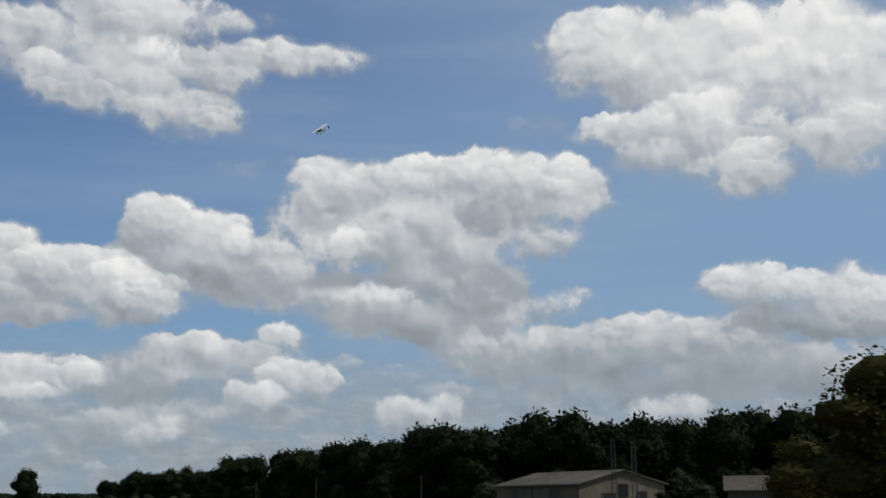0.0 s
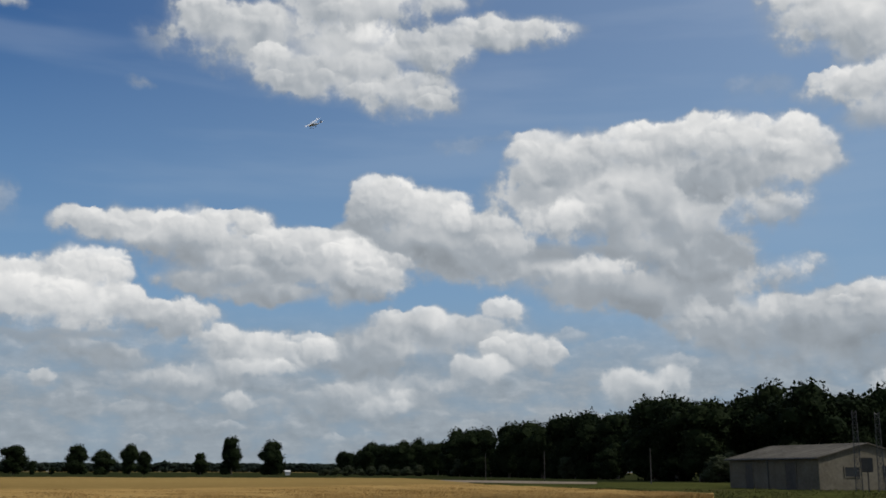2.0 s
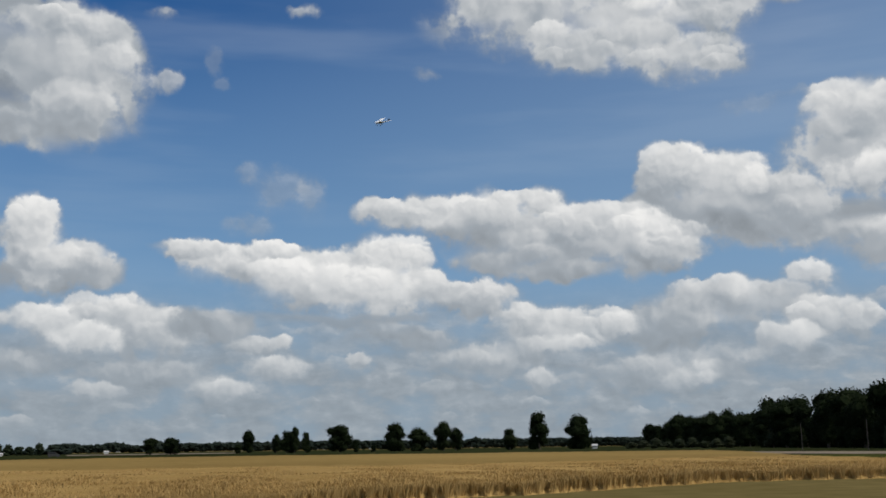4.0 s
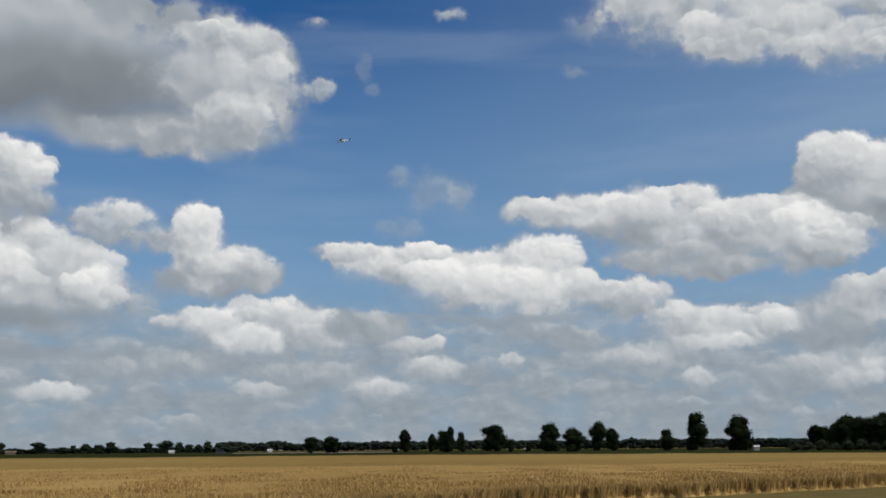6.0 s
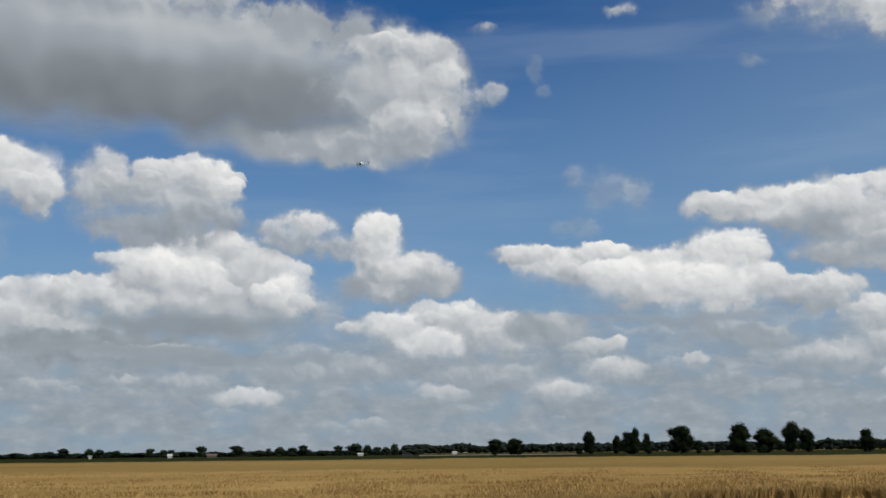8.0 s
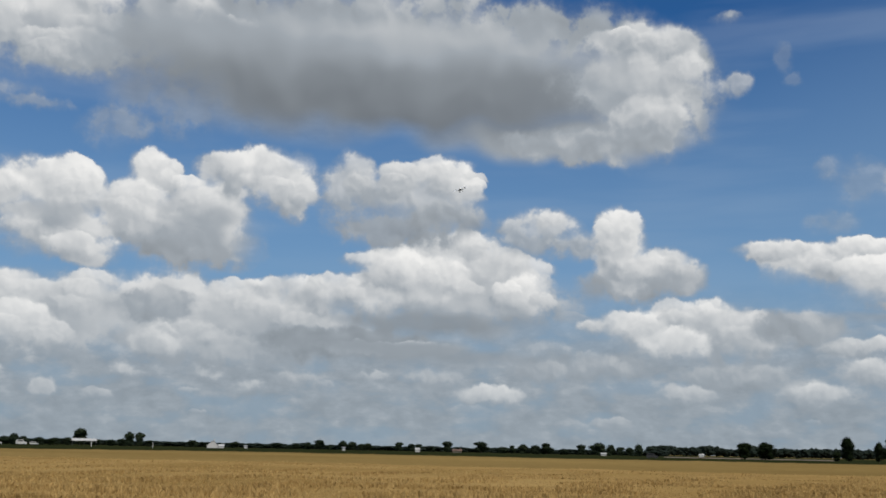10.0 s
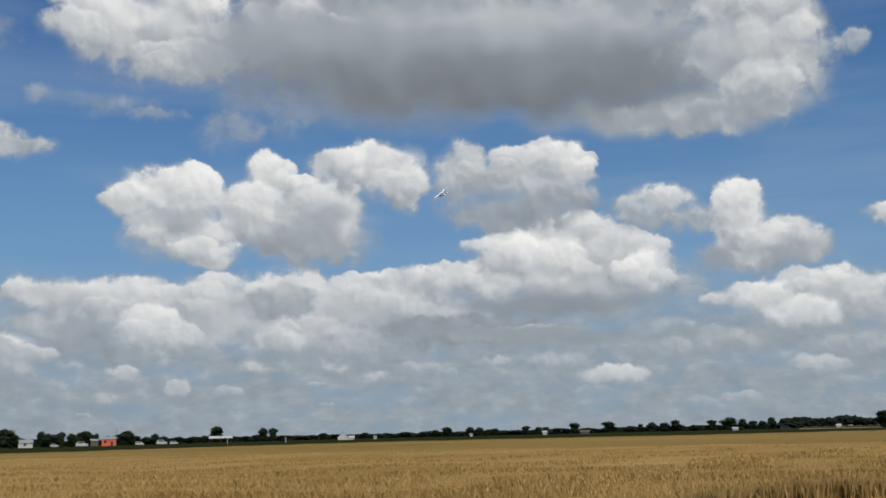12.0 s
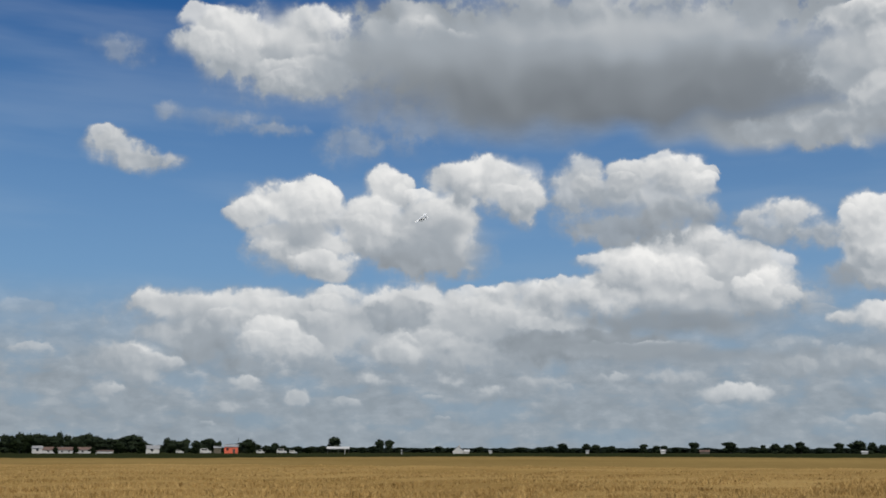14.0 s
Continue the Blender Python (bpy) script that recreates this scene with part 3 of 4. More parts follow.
# ------------------------------------------------------------------ ground and fields
def ground_sheet():
    verts, faces = [(0, 0, 0)], []
    rings = [8, 20, 40, 70, 120, 200, 400, 800, 1600, 3000, 4700]
    n = 96
    for r in rings:
        for i in range(n):
            a = 2 * math.pi * i / n
            x, y = r * math.cos(a), r * math.sin(a)
            verts.append((x, y, 0.06 * noise.noise((x * 0.05, y * 0.05, 0)) if r < 300 else 0))
    for i in range(n):
        faces.append((0, 1 + i, 1 + (i + 1) % n))
    for k in range(len(rings) - 1):
        for i in range(n):
            j = (i + 1) % n
            faces.append((1 + k * n + i, 1 + (k + 1) * n + i, 1 + (k + 1) * n + j, 1 + k * n + j))
    ob = new("ground", raw_mesh("ground", verts, faces, MOWN))
    return tagged(ob, "mown dry airfield grass and flat farmland", "ground", kind="structure")


ground_sheet()

# the wheat field by bearing: its cut near edge, the line between its bright and its dull part, and its far side
EDGE_AZ = [-3.2, -2.0, 0.7, 5.0, 8.0, 12.0, 16.5, 21.0, 25.0, 30.7, 35.0, 45.0, 60.0, 100.0]
EDGE_R = [64, 62, 57.5, 52.5, 51, 48.5, 43, 38.5, 36.4, 34, 31, 23.5, 15.0, 12.0]
LINE_AZ = [-3.2, -2.0, 0.7, 2.8, 6.8, 9.0, 12.0, 18.0, 24.0, 30.0, 45.0, 60.0, 75.0, 100.0]
LINE_R = [65.2, 66.0, 68.0, 76.0, 91.0, 100.0, 100.0, 84.0, 76.0, 72.0, 75.0, 79.0, 86.0, 100.0]
FAR_AZ = [-3.2, 8.0, 9.0, 11.0, 13.0, 18.0, 70.0, 86.0, 100.0]
FAR_R = [60.0, 90.0, 102.0, 150.0, 200.0, 218.0, 222.0, 178.0, 165.0]
TOP = 0.52


def edge_at(az):
    return np.interp(az, EDGE_AZ, EDGE_R) + 0.35 * np.sin(az * 2.3) * np.sin(az * 0.71 + 1) + 0.12 * np.sin(az * 9.1)


def wave(x, y):
    return (0.022 * np.sin(0.9 * x + 0.4 * y) * np.sin(0.5 * y - 0.7 * x + 2) + 0.03 * np.sin(0.21 * x + 1.3 * np.sin(0.13 * y)) * np.sin(0.17 * y + 0.6)
            + 0.012 * np.sin(2.6 * x + 1.1 * y) * np.sin(2.1 * y - 1.3 * x))


def bearing_sheet(name, az0, az1, step, radii, heights, mat, smooth=True):
    """A sheet of ground over a range of bearings; radii(az) and heights(x, y, k) give its rows from near to far."""
    verts, faces = [], []
    bearings = np.arange(az0, az1 + 1e-6, step)
    for az in bearings:
        rs = radii(az)
        for k, r in enumerate(rs):
            p = spot(az, r)
            verts.append((p.x, p.y, heights(p.x, p.y, k)))
    n = len(rs)
    for i in range(len(bearings) - 1):
        for k in range(n - 1):
            faces.append((i * n + k, i * n + k + 1, (i + 1) * n + k + 1, (i + 1) * n + k))
    me = raw_mesh(name, verts, faces, mat)
    if smooth:
        me.shade_smooth()
    return new(name, me)


def wheat_field():
    def near(az):
        a = float(edge_at(az))
        b = max(a + 2.0, float(np.interp(az, LINE_AZ, LINE_R)))
        return [a - 0.1, a + 0.15, a + 0.5] + [a + 0.5 + (b - a - 0.5) * (k / 40) ** 1.6 for k in range(1, 41)]

    def near_top(x, y, k):
        # the stand closes into one surface with the distance
        return 0.0 if k == 0 else TOP * (0.55 if k == 1 else 0.66 + 0.34 * min(1.0, k / 38)) + wave(x, y)

    tagged(bearing_sheet("wheat_field", -3.2, 100, 0.25, near, near_top, WHEAT), "field of ripe golden wheat with a cut edge", "wheat field", kind="stuff")

    def far(az):
        a = float(np.interp(az, LINE_AZ, LINE_R))
        b = max(a + 0.5, float(np.interp(az, FAR_AZ, FAR_R)) + 8 * math.sin(az * 0.21))
        return [a] + [a + 0.6 + (b - a - 0.6) * k / 24 for k in range(25)] + [b + 0.3]

    def far_top(x, y, k):
        return 0.0 if k == 26 else TOP - 0.06 + 1.4 * wave(x, y)

    tagged(bearing_sheet("far_wheat_field", 8.6, 100, 0.4, far, far_top, FAR_WHEAT), "duller strip of ripe wheat behind the golden one", "wheat field", kind="stuff")


def blades(name, x, y, lo, hi, width, lean, mat, rng):
    """Many narrow blades with a drooping tip, each at its own place."""
    n = len(x)
    a = rng.uniform(0, math.pi, n)
    cx, cy = width * np.cos(a), width * np.sin(a)
    lx, ly = rng.normal(0, lean, n), rng.normal(0, lean, n)
    neck = hi - 0.28 * (hi - lo)
    v = np.stack([np.stack([x - 0.5 * cx, y - 0.5 * cy, lo], 1), np.stack([x + 0.5 * cx, y + 0.5 * cy, lo], 1),
                  np.stack([x + cx + lx, y + cy + ly, neck], 1), np.stack([x - cx + lx, y - cy + ly, neck], 1),
                  np.stack([x + 1.7 * lx, y + 1.7 * ly, hi], 1)], 1).reshape(-1, 3)
    b = 5 * np.arange(n)
    f = np.concatenate([np.stack([b, b + 1, b + 2], 1), np.stack([b, b + 2, b + 3], 1), np.stack([b + 3, b + 2, b + 4], 1)])
    return new(name, raw_mesh(name, v.tolist(), f.tolist(), mat))


def wheat_stalks():
    rng = np.random.default_rng(4)
    n = 330000
    az = rng.uniform(-3.1, 100, n)
    edge = edge_at(az)
    room = np.maximum(1.5, np.interp(az, LINE_AZ, LINE_R) - edge)
    d = np.where(np.arange(n) < 30000, rng.uniform(-0.1, 0.6, n), room * rng.uniform(0, 1, n) ** 1.4)
    r = edge + d
    x, y = -np.sin(np.radians(az)) * r, np.cos(np.radians(az)) * r
    hi = TOP * rng.uniform(0.84, 1.08, n) * (1 + 0.1 * np.sin(0.8 * x + 2 * np.sin(0.5 * y))) + wave(x, y)
    lo = np.where(d < 0.6, 0.0, hi - 0.34)
    blades("wheat_stalks", x, y, lo, hi, rng.uniform(0.008, 0.02, n) * (1 + d / 50), 0.05, STALK, rng)
    tagged(bpy.data.objects["wheat_stalks"], "ripe golden wheat stalks with drooping ears", "wheat", kind="stuff")


def verge():
    """Green grass beyond the tip of the wheat and before the shed and the wood."""
    def rs(az):
        a = float(np.interp(az, [-26, -8, -3.4, -3.2, 7, 9.5], [62, 64, 66, 66, 92, 104]))
        b = float(np.interp(az, [-26, -3, 2.6, 2.9, 9.5], [140, 175, 175, 146, 152]))
        return [a + 0.6 * math.sin(az * 3) * (az < -3.2)] + [a + (b - a) * k / 12 for k in range(1, 13)]
    tagged(bearing_sheet("grass_verge", -26, 9.5, 0.35, rs, lambda x, y, k: 0.07 + 0.5 * wave(x, y) * (k > 0), VERGE), "uneven green grass before the wood and shed", "grass", kind="stuff")
    rng = np.random.default_rng(9)
    n = 26000
    az = rng.uniform(-20, 9.3, n)
    a = np.interp(az, [-26, -8, -3.4, -3.2, 7, 9.5], [62, 64, 66, 66, 92, 104])
    r = a - 1.5 + np.where(az < -3, 44, 34) * rng.uniform(0, 1, n) ** 1.2 + 1.5 * np.sin(az * 2.1)
    x, y = -np.sin(np.radians(az)) * r, np.cos(np.radians(az)) * r
    h = 0.08 + rng.uniform(0.0, 0.17, n) * np.clip(0.5 + np.sin(0.9 * x + 2 * np.sin(0.23 * y)) * np.sin(0.5 * y + 1.5 * np.sin(0.37 * x)), 0, 1.4)
    blades("grass_tufts", x, y, 0 * x + 0.02, h, rng.uniform(0.015, 0.045, n), 0.07, BLADE, rng)
    tagged(bpy.data.objects["grass_tufts"], "long rough green grass tufts on the verge", "grass", kind="stuff")

    def track(az):
        a = float(np.interp(az, [2.6, 6.2, 12, 20], [146, 150, 172, 240]))
        b = float(np.interp(az, [2.6, 12, 20], [172, 212, 250]))
        return [a + (b - a) * k / 6 for k in range(7)]
    tagged(bearing_sheet("pale_track", 2.7, 20, 0.5, track, lambda x, y, k: 0.12, PALE_TRACK), "pale dry concrete strip before the wood", "track", kind="structure")
    tagged(bearing_sheet("far_pasture", -26.0, 100, 1.0, lambda az: [160 + (1400 - 160) * (k / 12) ** 2 for k in range(13)],
                         lambda x, y, k: 0.03, PASTURE), "dark green pasture up to the far trees, also the floor under the wood", "pasture", kind="structure")
    tagged(bearing_sheet("pale_field", 37.6, 46.5, 0.5, lambda az: [540, 620, 700], lambda x, y, k: 0.12, PALE_TRACK), "pale strip of stubble beyond the pasture", "field", kind="structure")


wheat_field()
wheat_stalks()
verge()

# ------------------------------------------------------------------ trees


def tree_meshes(seed, lobes, leaves, leaf, tall, mat):
    """Trunk and crown of a broadleaf tree 10 m high and about 7 m wide, with its foot at the origin."""
    rng = np.random.default_rng(seed)
    bm = bmesh.new()
    rod(bm, (0, 0, -0.2), (0.1, 0.05, 5.0), 0.28, 0.16, 9)
    balls = []
    for i in range(lobes):
        a, z = rng.uniform(0, 2 * math.pi), rng.uniform(0.12, 0.86)
        wide = math.sqrt(max(0.15, 1 - (((z - tall) / (1 - tall) - 0.4) / 0.62) ** 2)) if z > tall else 0.75
        r = rng.uniform(0.35, 1.0) * 2.2 * wide
        balls.append((np.array((r * math.cos(a), r * math.sin(a), z * 9.4)), rng.uniform(0.9, 1.6) * (0.7 + 0.4 * wide)))
    balls.append((np.array((0.1, 0.0, 8.25)), 1.7))
    balls.append((np.array((0.0, 0.0, 5.5)), 2.2))
    for c, r in balls[:7]:
        rod(bm, (0.05, 0, min(4.5, c[2] * 0.55)), tuple(c), 0.1, 0.03, 5)
    trunk = mesh_of("trunk", bm, BARK)
    verts, faces = [], []
    for c, r in balls:
        # dense inner twigs and leaves of each bough
        bmi = bmesh.new()
        bmesh.ops.create_icosphere(bmi, subdivisions=2, radius=r * 0.78)
        b = len(verts)
        for v in bmi.verts:
            k = 1 + 0.35 * noise.noise(tuple(v.co * 1.7 + Vector(c)))
            verts.append(tuple(np.array(v.co) * k + c))
        faces += [tuple(b + v.index for v in f.verts) for f in bmi.faces]
        bmi.free()
    share = np.array([r ** 2 for _, r in balls])
    share /= share.sum()
    which = rng.choice(len(balls), leaves, p=share)
    for w in which:
        c, r = balls[w]
        d = rng.normal(0, 1, 3)
        d /= np.linalg.norm(d)
        p = c + d * r * rng.uniform(0.72, 1.16)
        u = rng.normal(0, 1, 3)
        u /= np.linalg.norm(u)
        v = np.cross(u, d + 0.5 * rng.normal(0, 1, 3))
        v /= np.linalg.norm(v) + 1e-6
        s = leaf * rng.uniform(0.6, 1.3)
        b = len(verts)
        verts += [tuple(p - u * s), tuple(p + v * s * 0.7), tuple(p + u * s), tuple(p - v * s * 0.7)]
        faces.append((b, b + 1, b + 2, b + 3))
    return trunk, raw_mesh("crown", verts, faces, mat)


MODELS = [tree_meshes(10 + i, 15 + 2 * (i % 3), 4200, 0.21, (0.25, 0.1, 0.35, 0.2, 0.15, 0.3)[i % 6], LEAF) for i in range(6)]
# the same trees for 600 m and beyond, lightened for haze
DISTANT = [tree_meshes(10 + i, 15 + 2 * (i % 3), 1500, 0.36, (0.25, 0.1, 0.35, 0.2, 0.15, 0.3)[i % 6], LEAF_HAZE) for i in range(6)]
OLIVE = [tree_meshes(40 + i, 17, 10000, 0.11, 0.1, LEAF_LIGHT) for i in range(2)]
WILLOW = [tree_meshes(50 + i, 15, 2200, 0.27, 0.05, LEAF_GREY) for i in range(2)]
rnd = random.Random(7)


def tree(model, at, h, w, label, group, name="tree", base=7.0):
    trunk, crown = model
    root = new(name)
    root.matrix_basis = pose(at.x, at.y, at.z, 0, 0, rnd.uniform(0, 360)) @ Matrix.Diagonal((w / base, w / base, h / 10.0, 1))
    for me in (trunk, crown):
        new(me.name, me).parent = root
    return tagged(root, label, "tree" if name == "tree" else name, group)


def row_of_trees(group, rows):
    for az, d, h, w in rows:
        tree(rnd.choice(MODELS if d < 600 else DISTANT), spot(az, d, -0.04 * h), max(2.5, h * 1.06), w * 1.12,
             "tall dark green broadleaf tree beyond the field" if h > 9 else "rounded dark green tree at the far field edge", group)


# lane trees
row_of_trees("lane trees", [
    (42.04, 531, 7.9, 7.3), (41.04, 500, 7.6, 8.2), (37.65, 526, 4.5, 4.8), (37.11, 530, 11.1, 7.3), (35.68, 520, 8.8, 4.7),
    (35.14, 509, 10.2, 8.4), (34.72, 507, 12.0, 4.6), (34.16, 531, 9.9, 5.4), (32.37, 506, 12.5, 12.4), (31.52, 503, 5.9, 3.7),
    (30.56, 528, 3.3, 3.9), (29.42, 539, 14.0, 10.9), (28.23, 499, 10.8, 10.6), (26.89, 521, 14.0, 8.9), (26.22, 533, 11.1, 7.4),
    (23.36, 525, 10.2, 8.7), (21.80, 529, 18.1, 12.4), (19.76, 511, 15.9, 12.5),
])
# hedge trees of the north
row_of_trees("hedge trees of the north", [
    (55.61, 788, 8.0, 11.7), (54.50, 772, 4.6, 9.0), (53.98, 790, 5.9, 6.3), (53.42, 743, 6.5, 7.5), (52.77, 752, 6.1, 8.8),
    (52.17, 775, 7.8, 10.7), (51.26, 790, 4.2, 8.4), (50.38, 749, 7.1, 6.8), (49.48, 738, 8.3, 12.2), (48.84, 753, 7.3, 8.4),
    (48.34, 749, 5.9, 6.8), (47.85, 752, 5.8, 6.0), (47.40, 773, 8.2, 6.6),
])
# hedge trees of the village
row_of_trees("hedge trees of the village", [
    (70.71, 768, 4.9, 8.2), (70.05, 781, 3.7, 10.8), (68.55, 797, 4.6, 7.6), (67.11, 798, 3.0, 6.4), (66.41, 803, 4.5, 9.8),
    (65.79, 761, 1.5, 6.1), (65.41, 766, 4.3, 7.7), (64.81, 780, 5.1, 7.1), (64.22, 795, 7.1, 8.9), (63.72, 761, 3.1, 6.1),
    (62.96, 760, 6.5, 7.3), (62.47, 782, 6.2, 7.9), (61.97, 766, 4.6, 6.9), (61.62, 796, 5.3, 8.0), (60.01, 766, 6.4, 6.9),
    (59.35, 767, 5.4, 6.9), (58.96, 809, 5.6, 6.0), (58.31, 806, 4.5, 8.1), (57.41, 784, 7.8, 8.8),
])
# back trees of the village
row_of_trees("back trees of the village", [
    (92.35, 700, 10.3, 11.2), (91.53, 684, 11.1, 10.2), (90.87, 668, 10.6, 8.9), (90.31, 663, 9.9, 8.8), (89.71, 675, 10.3, 9.0),
    (89.04, 659, 10.1, 8.8), (88.36, 690, 10.2, 10.3), (87.67, 677, 8.7, 10.1), (86.95, 683, 9.6, 10.2), (86.15, 673, 7.8, 8.9),
    (85.23, 675, 4.9, 7.2), (84.54, 659, 7.6, 7.7), (84.04, 677, 7.6, 7.2), (83.05, 685, 7.8, 7.3), (82.40, 662, 6.4, 6.3),
    ])
row_of_trees("back trees of the village", [
    (81.68, 681, 5.5, 7.2), (81.10, 671, 6.4, 7.1), (80.30, 691, 5.5, 7.3), (79.79, 673, 4.7, 7.2), (78.91, 698, 4.8, 7.4),
    (78.17, 679, 4.3, 7.9), (77.44, 681, 4.3, 8.0), (76.85, 674, 4.6, 7.2), (75.51, 707, 3.9, 8.3), (74.77, 681, 3.8, 7.2),
    (74.17, 683, 4.5, 7.3), (72.83, 655, 3.6, 7.0),
])
# village trees
row_of_trees("village trees", [
    (92.67, 654, 10.1, 10.4), (91.90, 627, 10.9, 8.3), (91.18, 657, 10.9, 9.8), (90.58, 664, 9.9, 8.1), (90.08, 664, 12.1, 5.3),
    (89.37, 638, 9.1, 8.5), (88.71, 646, 11.1, 8.6), (88.01, 654, 7.6, 8.7), (87.33, 647, 7.9, 9.6), (86.58, 651, 10.5, 12.1),
    (85.79, 616, 5.2, 8.2), (84.83, 630, 8.6, 6.4), (84.25, 617, 6.7, 8.9), (83.86, 658, 8.4, 4.6), (83.40, 633, 7.2, 5.7),
    (82.69, 649, 8.6, 7.9), (82.19, 628, 6.9, 3.3), (80.74, 632, 8.1, 8.7), (79.35, 615, 5.8, 6.2), (76.26, 633, 9.5, 9.4),
    (73.87, 663, 8.5, 6.0), (73.35, 626, 7.8, 5.7),
])
# garden trees before the barn
row_of_trees("garden trees", [
    (92.2, 580, 6.5, 6.0), (91.6, 570, 8.5, 6.5), (90.25, 585, 3.2, 4.0), (89.3, 575, 4.4, 3.6), (88.45, 585, 3.0, 4.5), (87.2, 570, 5.0, 6.5), (86.1, 575, 6.0, 6.0),
    (84.6, 590, 4.0, 6.0), (83.5, 580, 3.4, 5.0), (80.6, 585, 5.2, 5.6), (77.6, 590, 3.4, 5.0),
])
SKYLINE = [(-17.2, 4.49), (-15.5, 4.77), (-14.1, 3.93), (-12.6, 3.93), (-11.0, 4.28), (-9.3, 4.40), (-7.7, 4.61), (-6.0, 4.52), (-4.5, 4.31), (-2.8, 4.51), (-1.0, 4.17), (0.3, 4.10), (1.6, 3.43), (3.7, 3.28), (5.2, 2.99), (6.7, 2.84), (8.2, 2.45), (10.0, 2.33), (10.9, 1.71), (13.0, 1.70), (14.8, 1.45), (15.9, 1.10)]


def wood():
    """The wood's edge and the rows behind it, which recede towards the west."""
    az = [p[0] for p in SKYLINE]
    el = [p[1] for p in SKYLINE]
    a = -24.0
    while a < 16.2:
        e = float(np.interp(a, az, el))
        h = 17.0
        d = (h - EYE) / math.tan(radians(e))
        step = math.degrees(5.6 / d)
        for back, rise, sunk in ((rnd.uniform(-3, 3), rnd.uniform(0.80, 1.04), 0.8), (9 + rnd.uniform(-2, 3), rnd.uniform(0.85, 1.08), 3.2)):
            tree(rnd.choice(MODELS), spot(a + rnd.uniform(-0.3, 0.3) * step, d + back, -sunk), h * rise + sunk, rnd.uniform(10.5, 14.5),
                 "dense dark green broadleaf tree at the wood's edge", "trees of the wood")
        if rnd.random() < 0.75:
            tree(rnd.choice(WILLOW if rnd.random() < 0.6 else MODELS), spot(a + rnd.uniform(-0.5, 0.5) * step, d - rnd.uniform(7, 12), -0.4), rnd.uniform(4.5, 9.0),
                 rnd.uniform(5, 7.5), "grey-green leafy shrub before the wood", "shrubs before the wood", "shrub")
        a += step


wood()


def far_wood(name, az0, az1, d, low, high, count, seed):
    rng = np.random.default_rng(seed)
    verts, faces = [], []
    bmi = bmesh.new()
    bmesh.ops.create_icosphere(bmi, subdivisions=1, radius=1.0)
    base = np.array([v.co[:] for v in bmi.verts])
    tri = [tuple(v.index for v in f.verts) for f in bmi.faces]
    bmi.free()
    for k in range(count):
        az = rng.uniform(az0, az1)
        top = low + (high - low) * (0.5 + 0.5 * noise.noise((az * 0.9, seed, 0))) * rng.uniform(0.75, 1.1)
        p = spot(az, d + rng.uniform(0, 40), rng.uniform(0.2, 0.95) * top)
        r = np.array((rng.uniform(2, 4.5), rng.uniform(2, 4.5), rng.uniform(1.5, 2.6) * top / 10))
        b = len(verts)
        verts += [tuple(np.array(p) + v * r * rng.uniform(0.75, 1.25)) for v in base]
        faces += [tuple(b + i for i in f) for f in tri]
    tagged(new(name, raw_mesh(name, verts, faces, FAR_LEAF)), "distant dark belt of woodland on the horizon", "woods", kind="stuff")


far_wood("far_wood", 14, 47, 1500, 8, 15, 5200, 3)
far_wood("far_hedge", 46, 97, 900, 2.5, 5.0, 5200, 5)

# ------------------------------------------------------------------ the shed before the wood


def oriented(name, at, turn):
    ob = new(name)
    ob.matrix_basis = pose(at.x, at.y, at.z, 0, 0, turn)
    return ob


def gabled_house(name, at, turn, length, width, eave, ridge, wall, roof, label, openings=(), over=0.3, thick=0.12):
    """Its front wall runs along +x from the corner at the origin, the gable along +y. openings: (kind, wall, start, foot, width, height)."""
    root = oriented(name, at, turn)
    bm = bmesh.new()
    prism(bm, [(0, 0), (width, 0), (width, eave), (width / 2, ridge), (0, eave)], 0, length, "x")
    part("wall", bm, wall, root)
    slope = (ridge - eave) / (width / 2)
    for side in (0, 1):
        bm = bmesh.new()
        u0, u1 = -over, width / 2
        line = [(u0, eave - slope * over + 0.02), (u1, ridge + 0.02), (u1, ridge + thick), (u0, eave - slope * over + thick)]
        if side:
            line = [(width - u, z) for u, z in line]
        prism(bm, line, -over, length + over, "x")
        part("roof", bm, roof, root)
    for kind, where, s, foot, w, h in openings:
        bm = bmesh.new()
        if where == "front":
            box(bm, (s, -0.05, foot), (s + w, 0.02, foot + h), 0.015)
        else:
            box(bm, (length - 0.02, s, foot), (length + 0.05, s + w, foot + h), 0.015)
        o = part(kind, bm, DARK if kind == "door" else GLASS, root)
        bm = bmesh.new()
        t = 0.08
        for lo, hi in (((s - t, foot - t), (s, foot + h + t)), ((s + w, foot - t), (s + w + t, foot + h + t)), ((s, foot + h), (s + w, foot + h + t)), ((s, foot - t), (s + w, foot))):
            if where == "front":
                box(bm, (lo[0], -0.07, max(0.01, lo[1])), (hi[0], 0.01, hi[1]))
            else:
                box(bm, (length - 0.01, lo[0], max(0.01, lo[1])), (length + 0.07, hi[0], hi[1]))
        part(kind + "_frame", bm, wall, o)
    return tagged(root, label, "building")


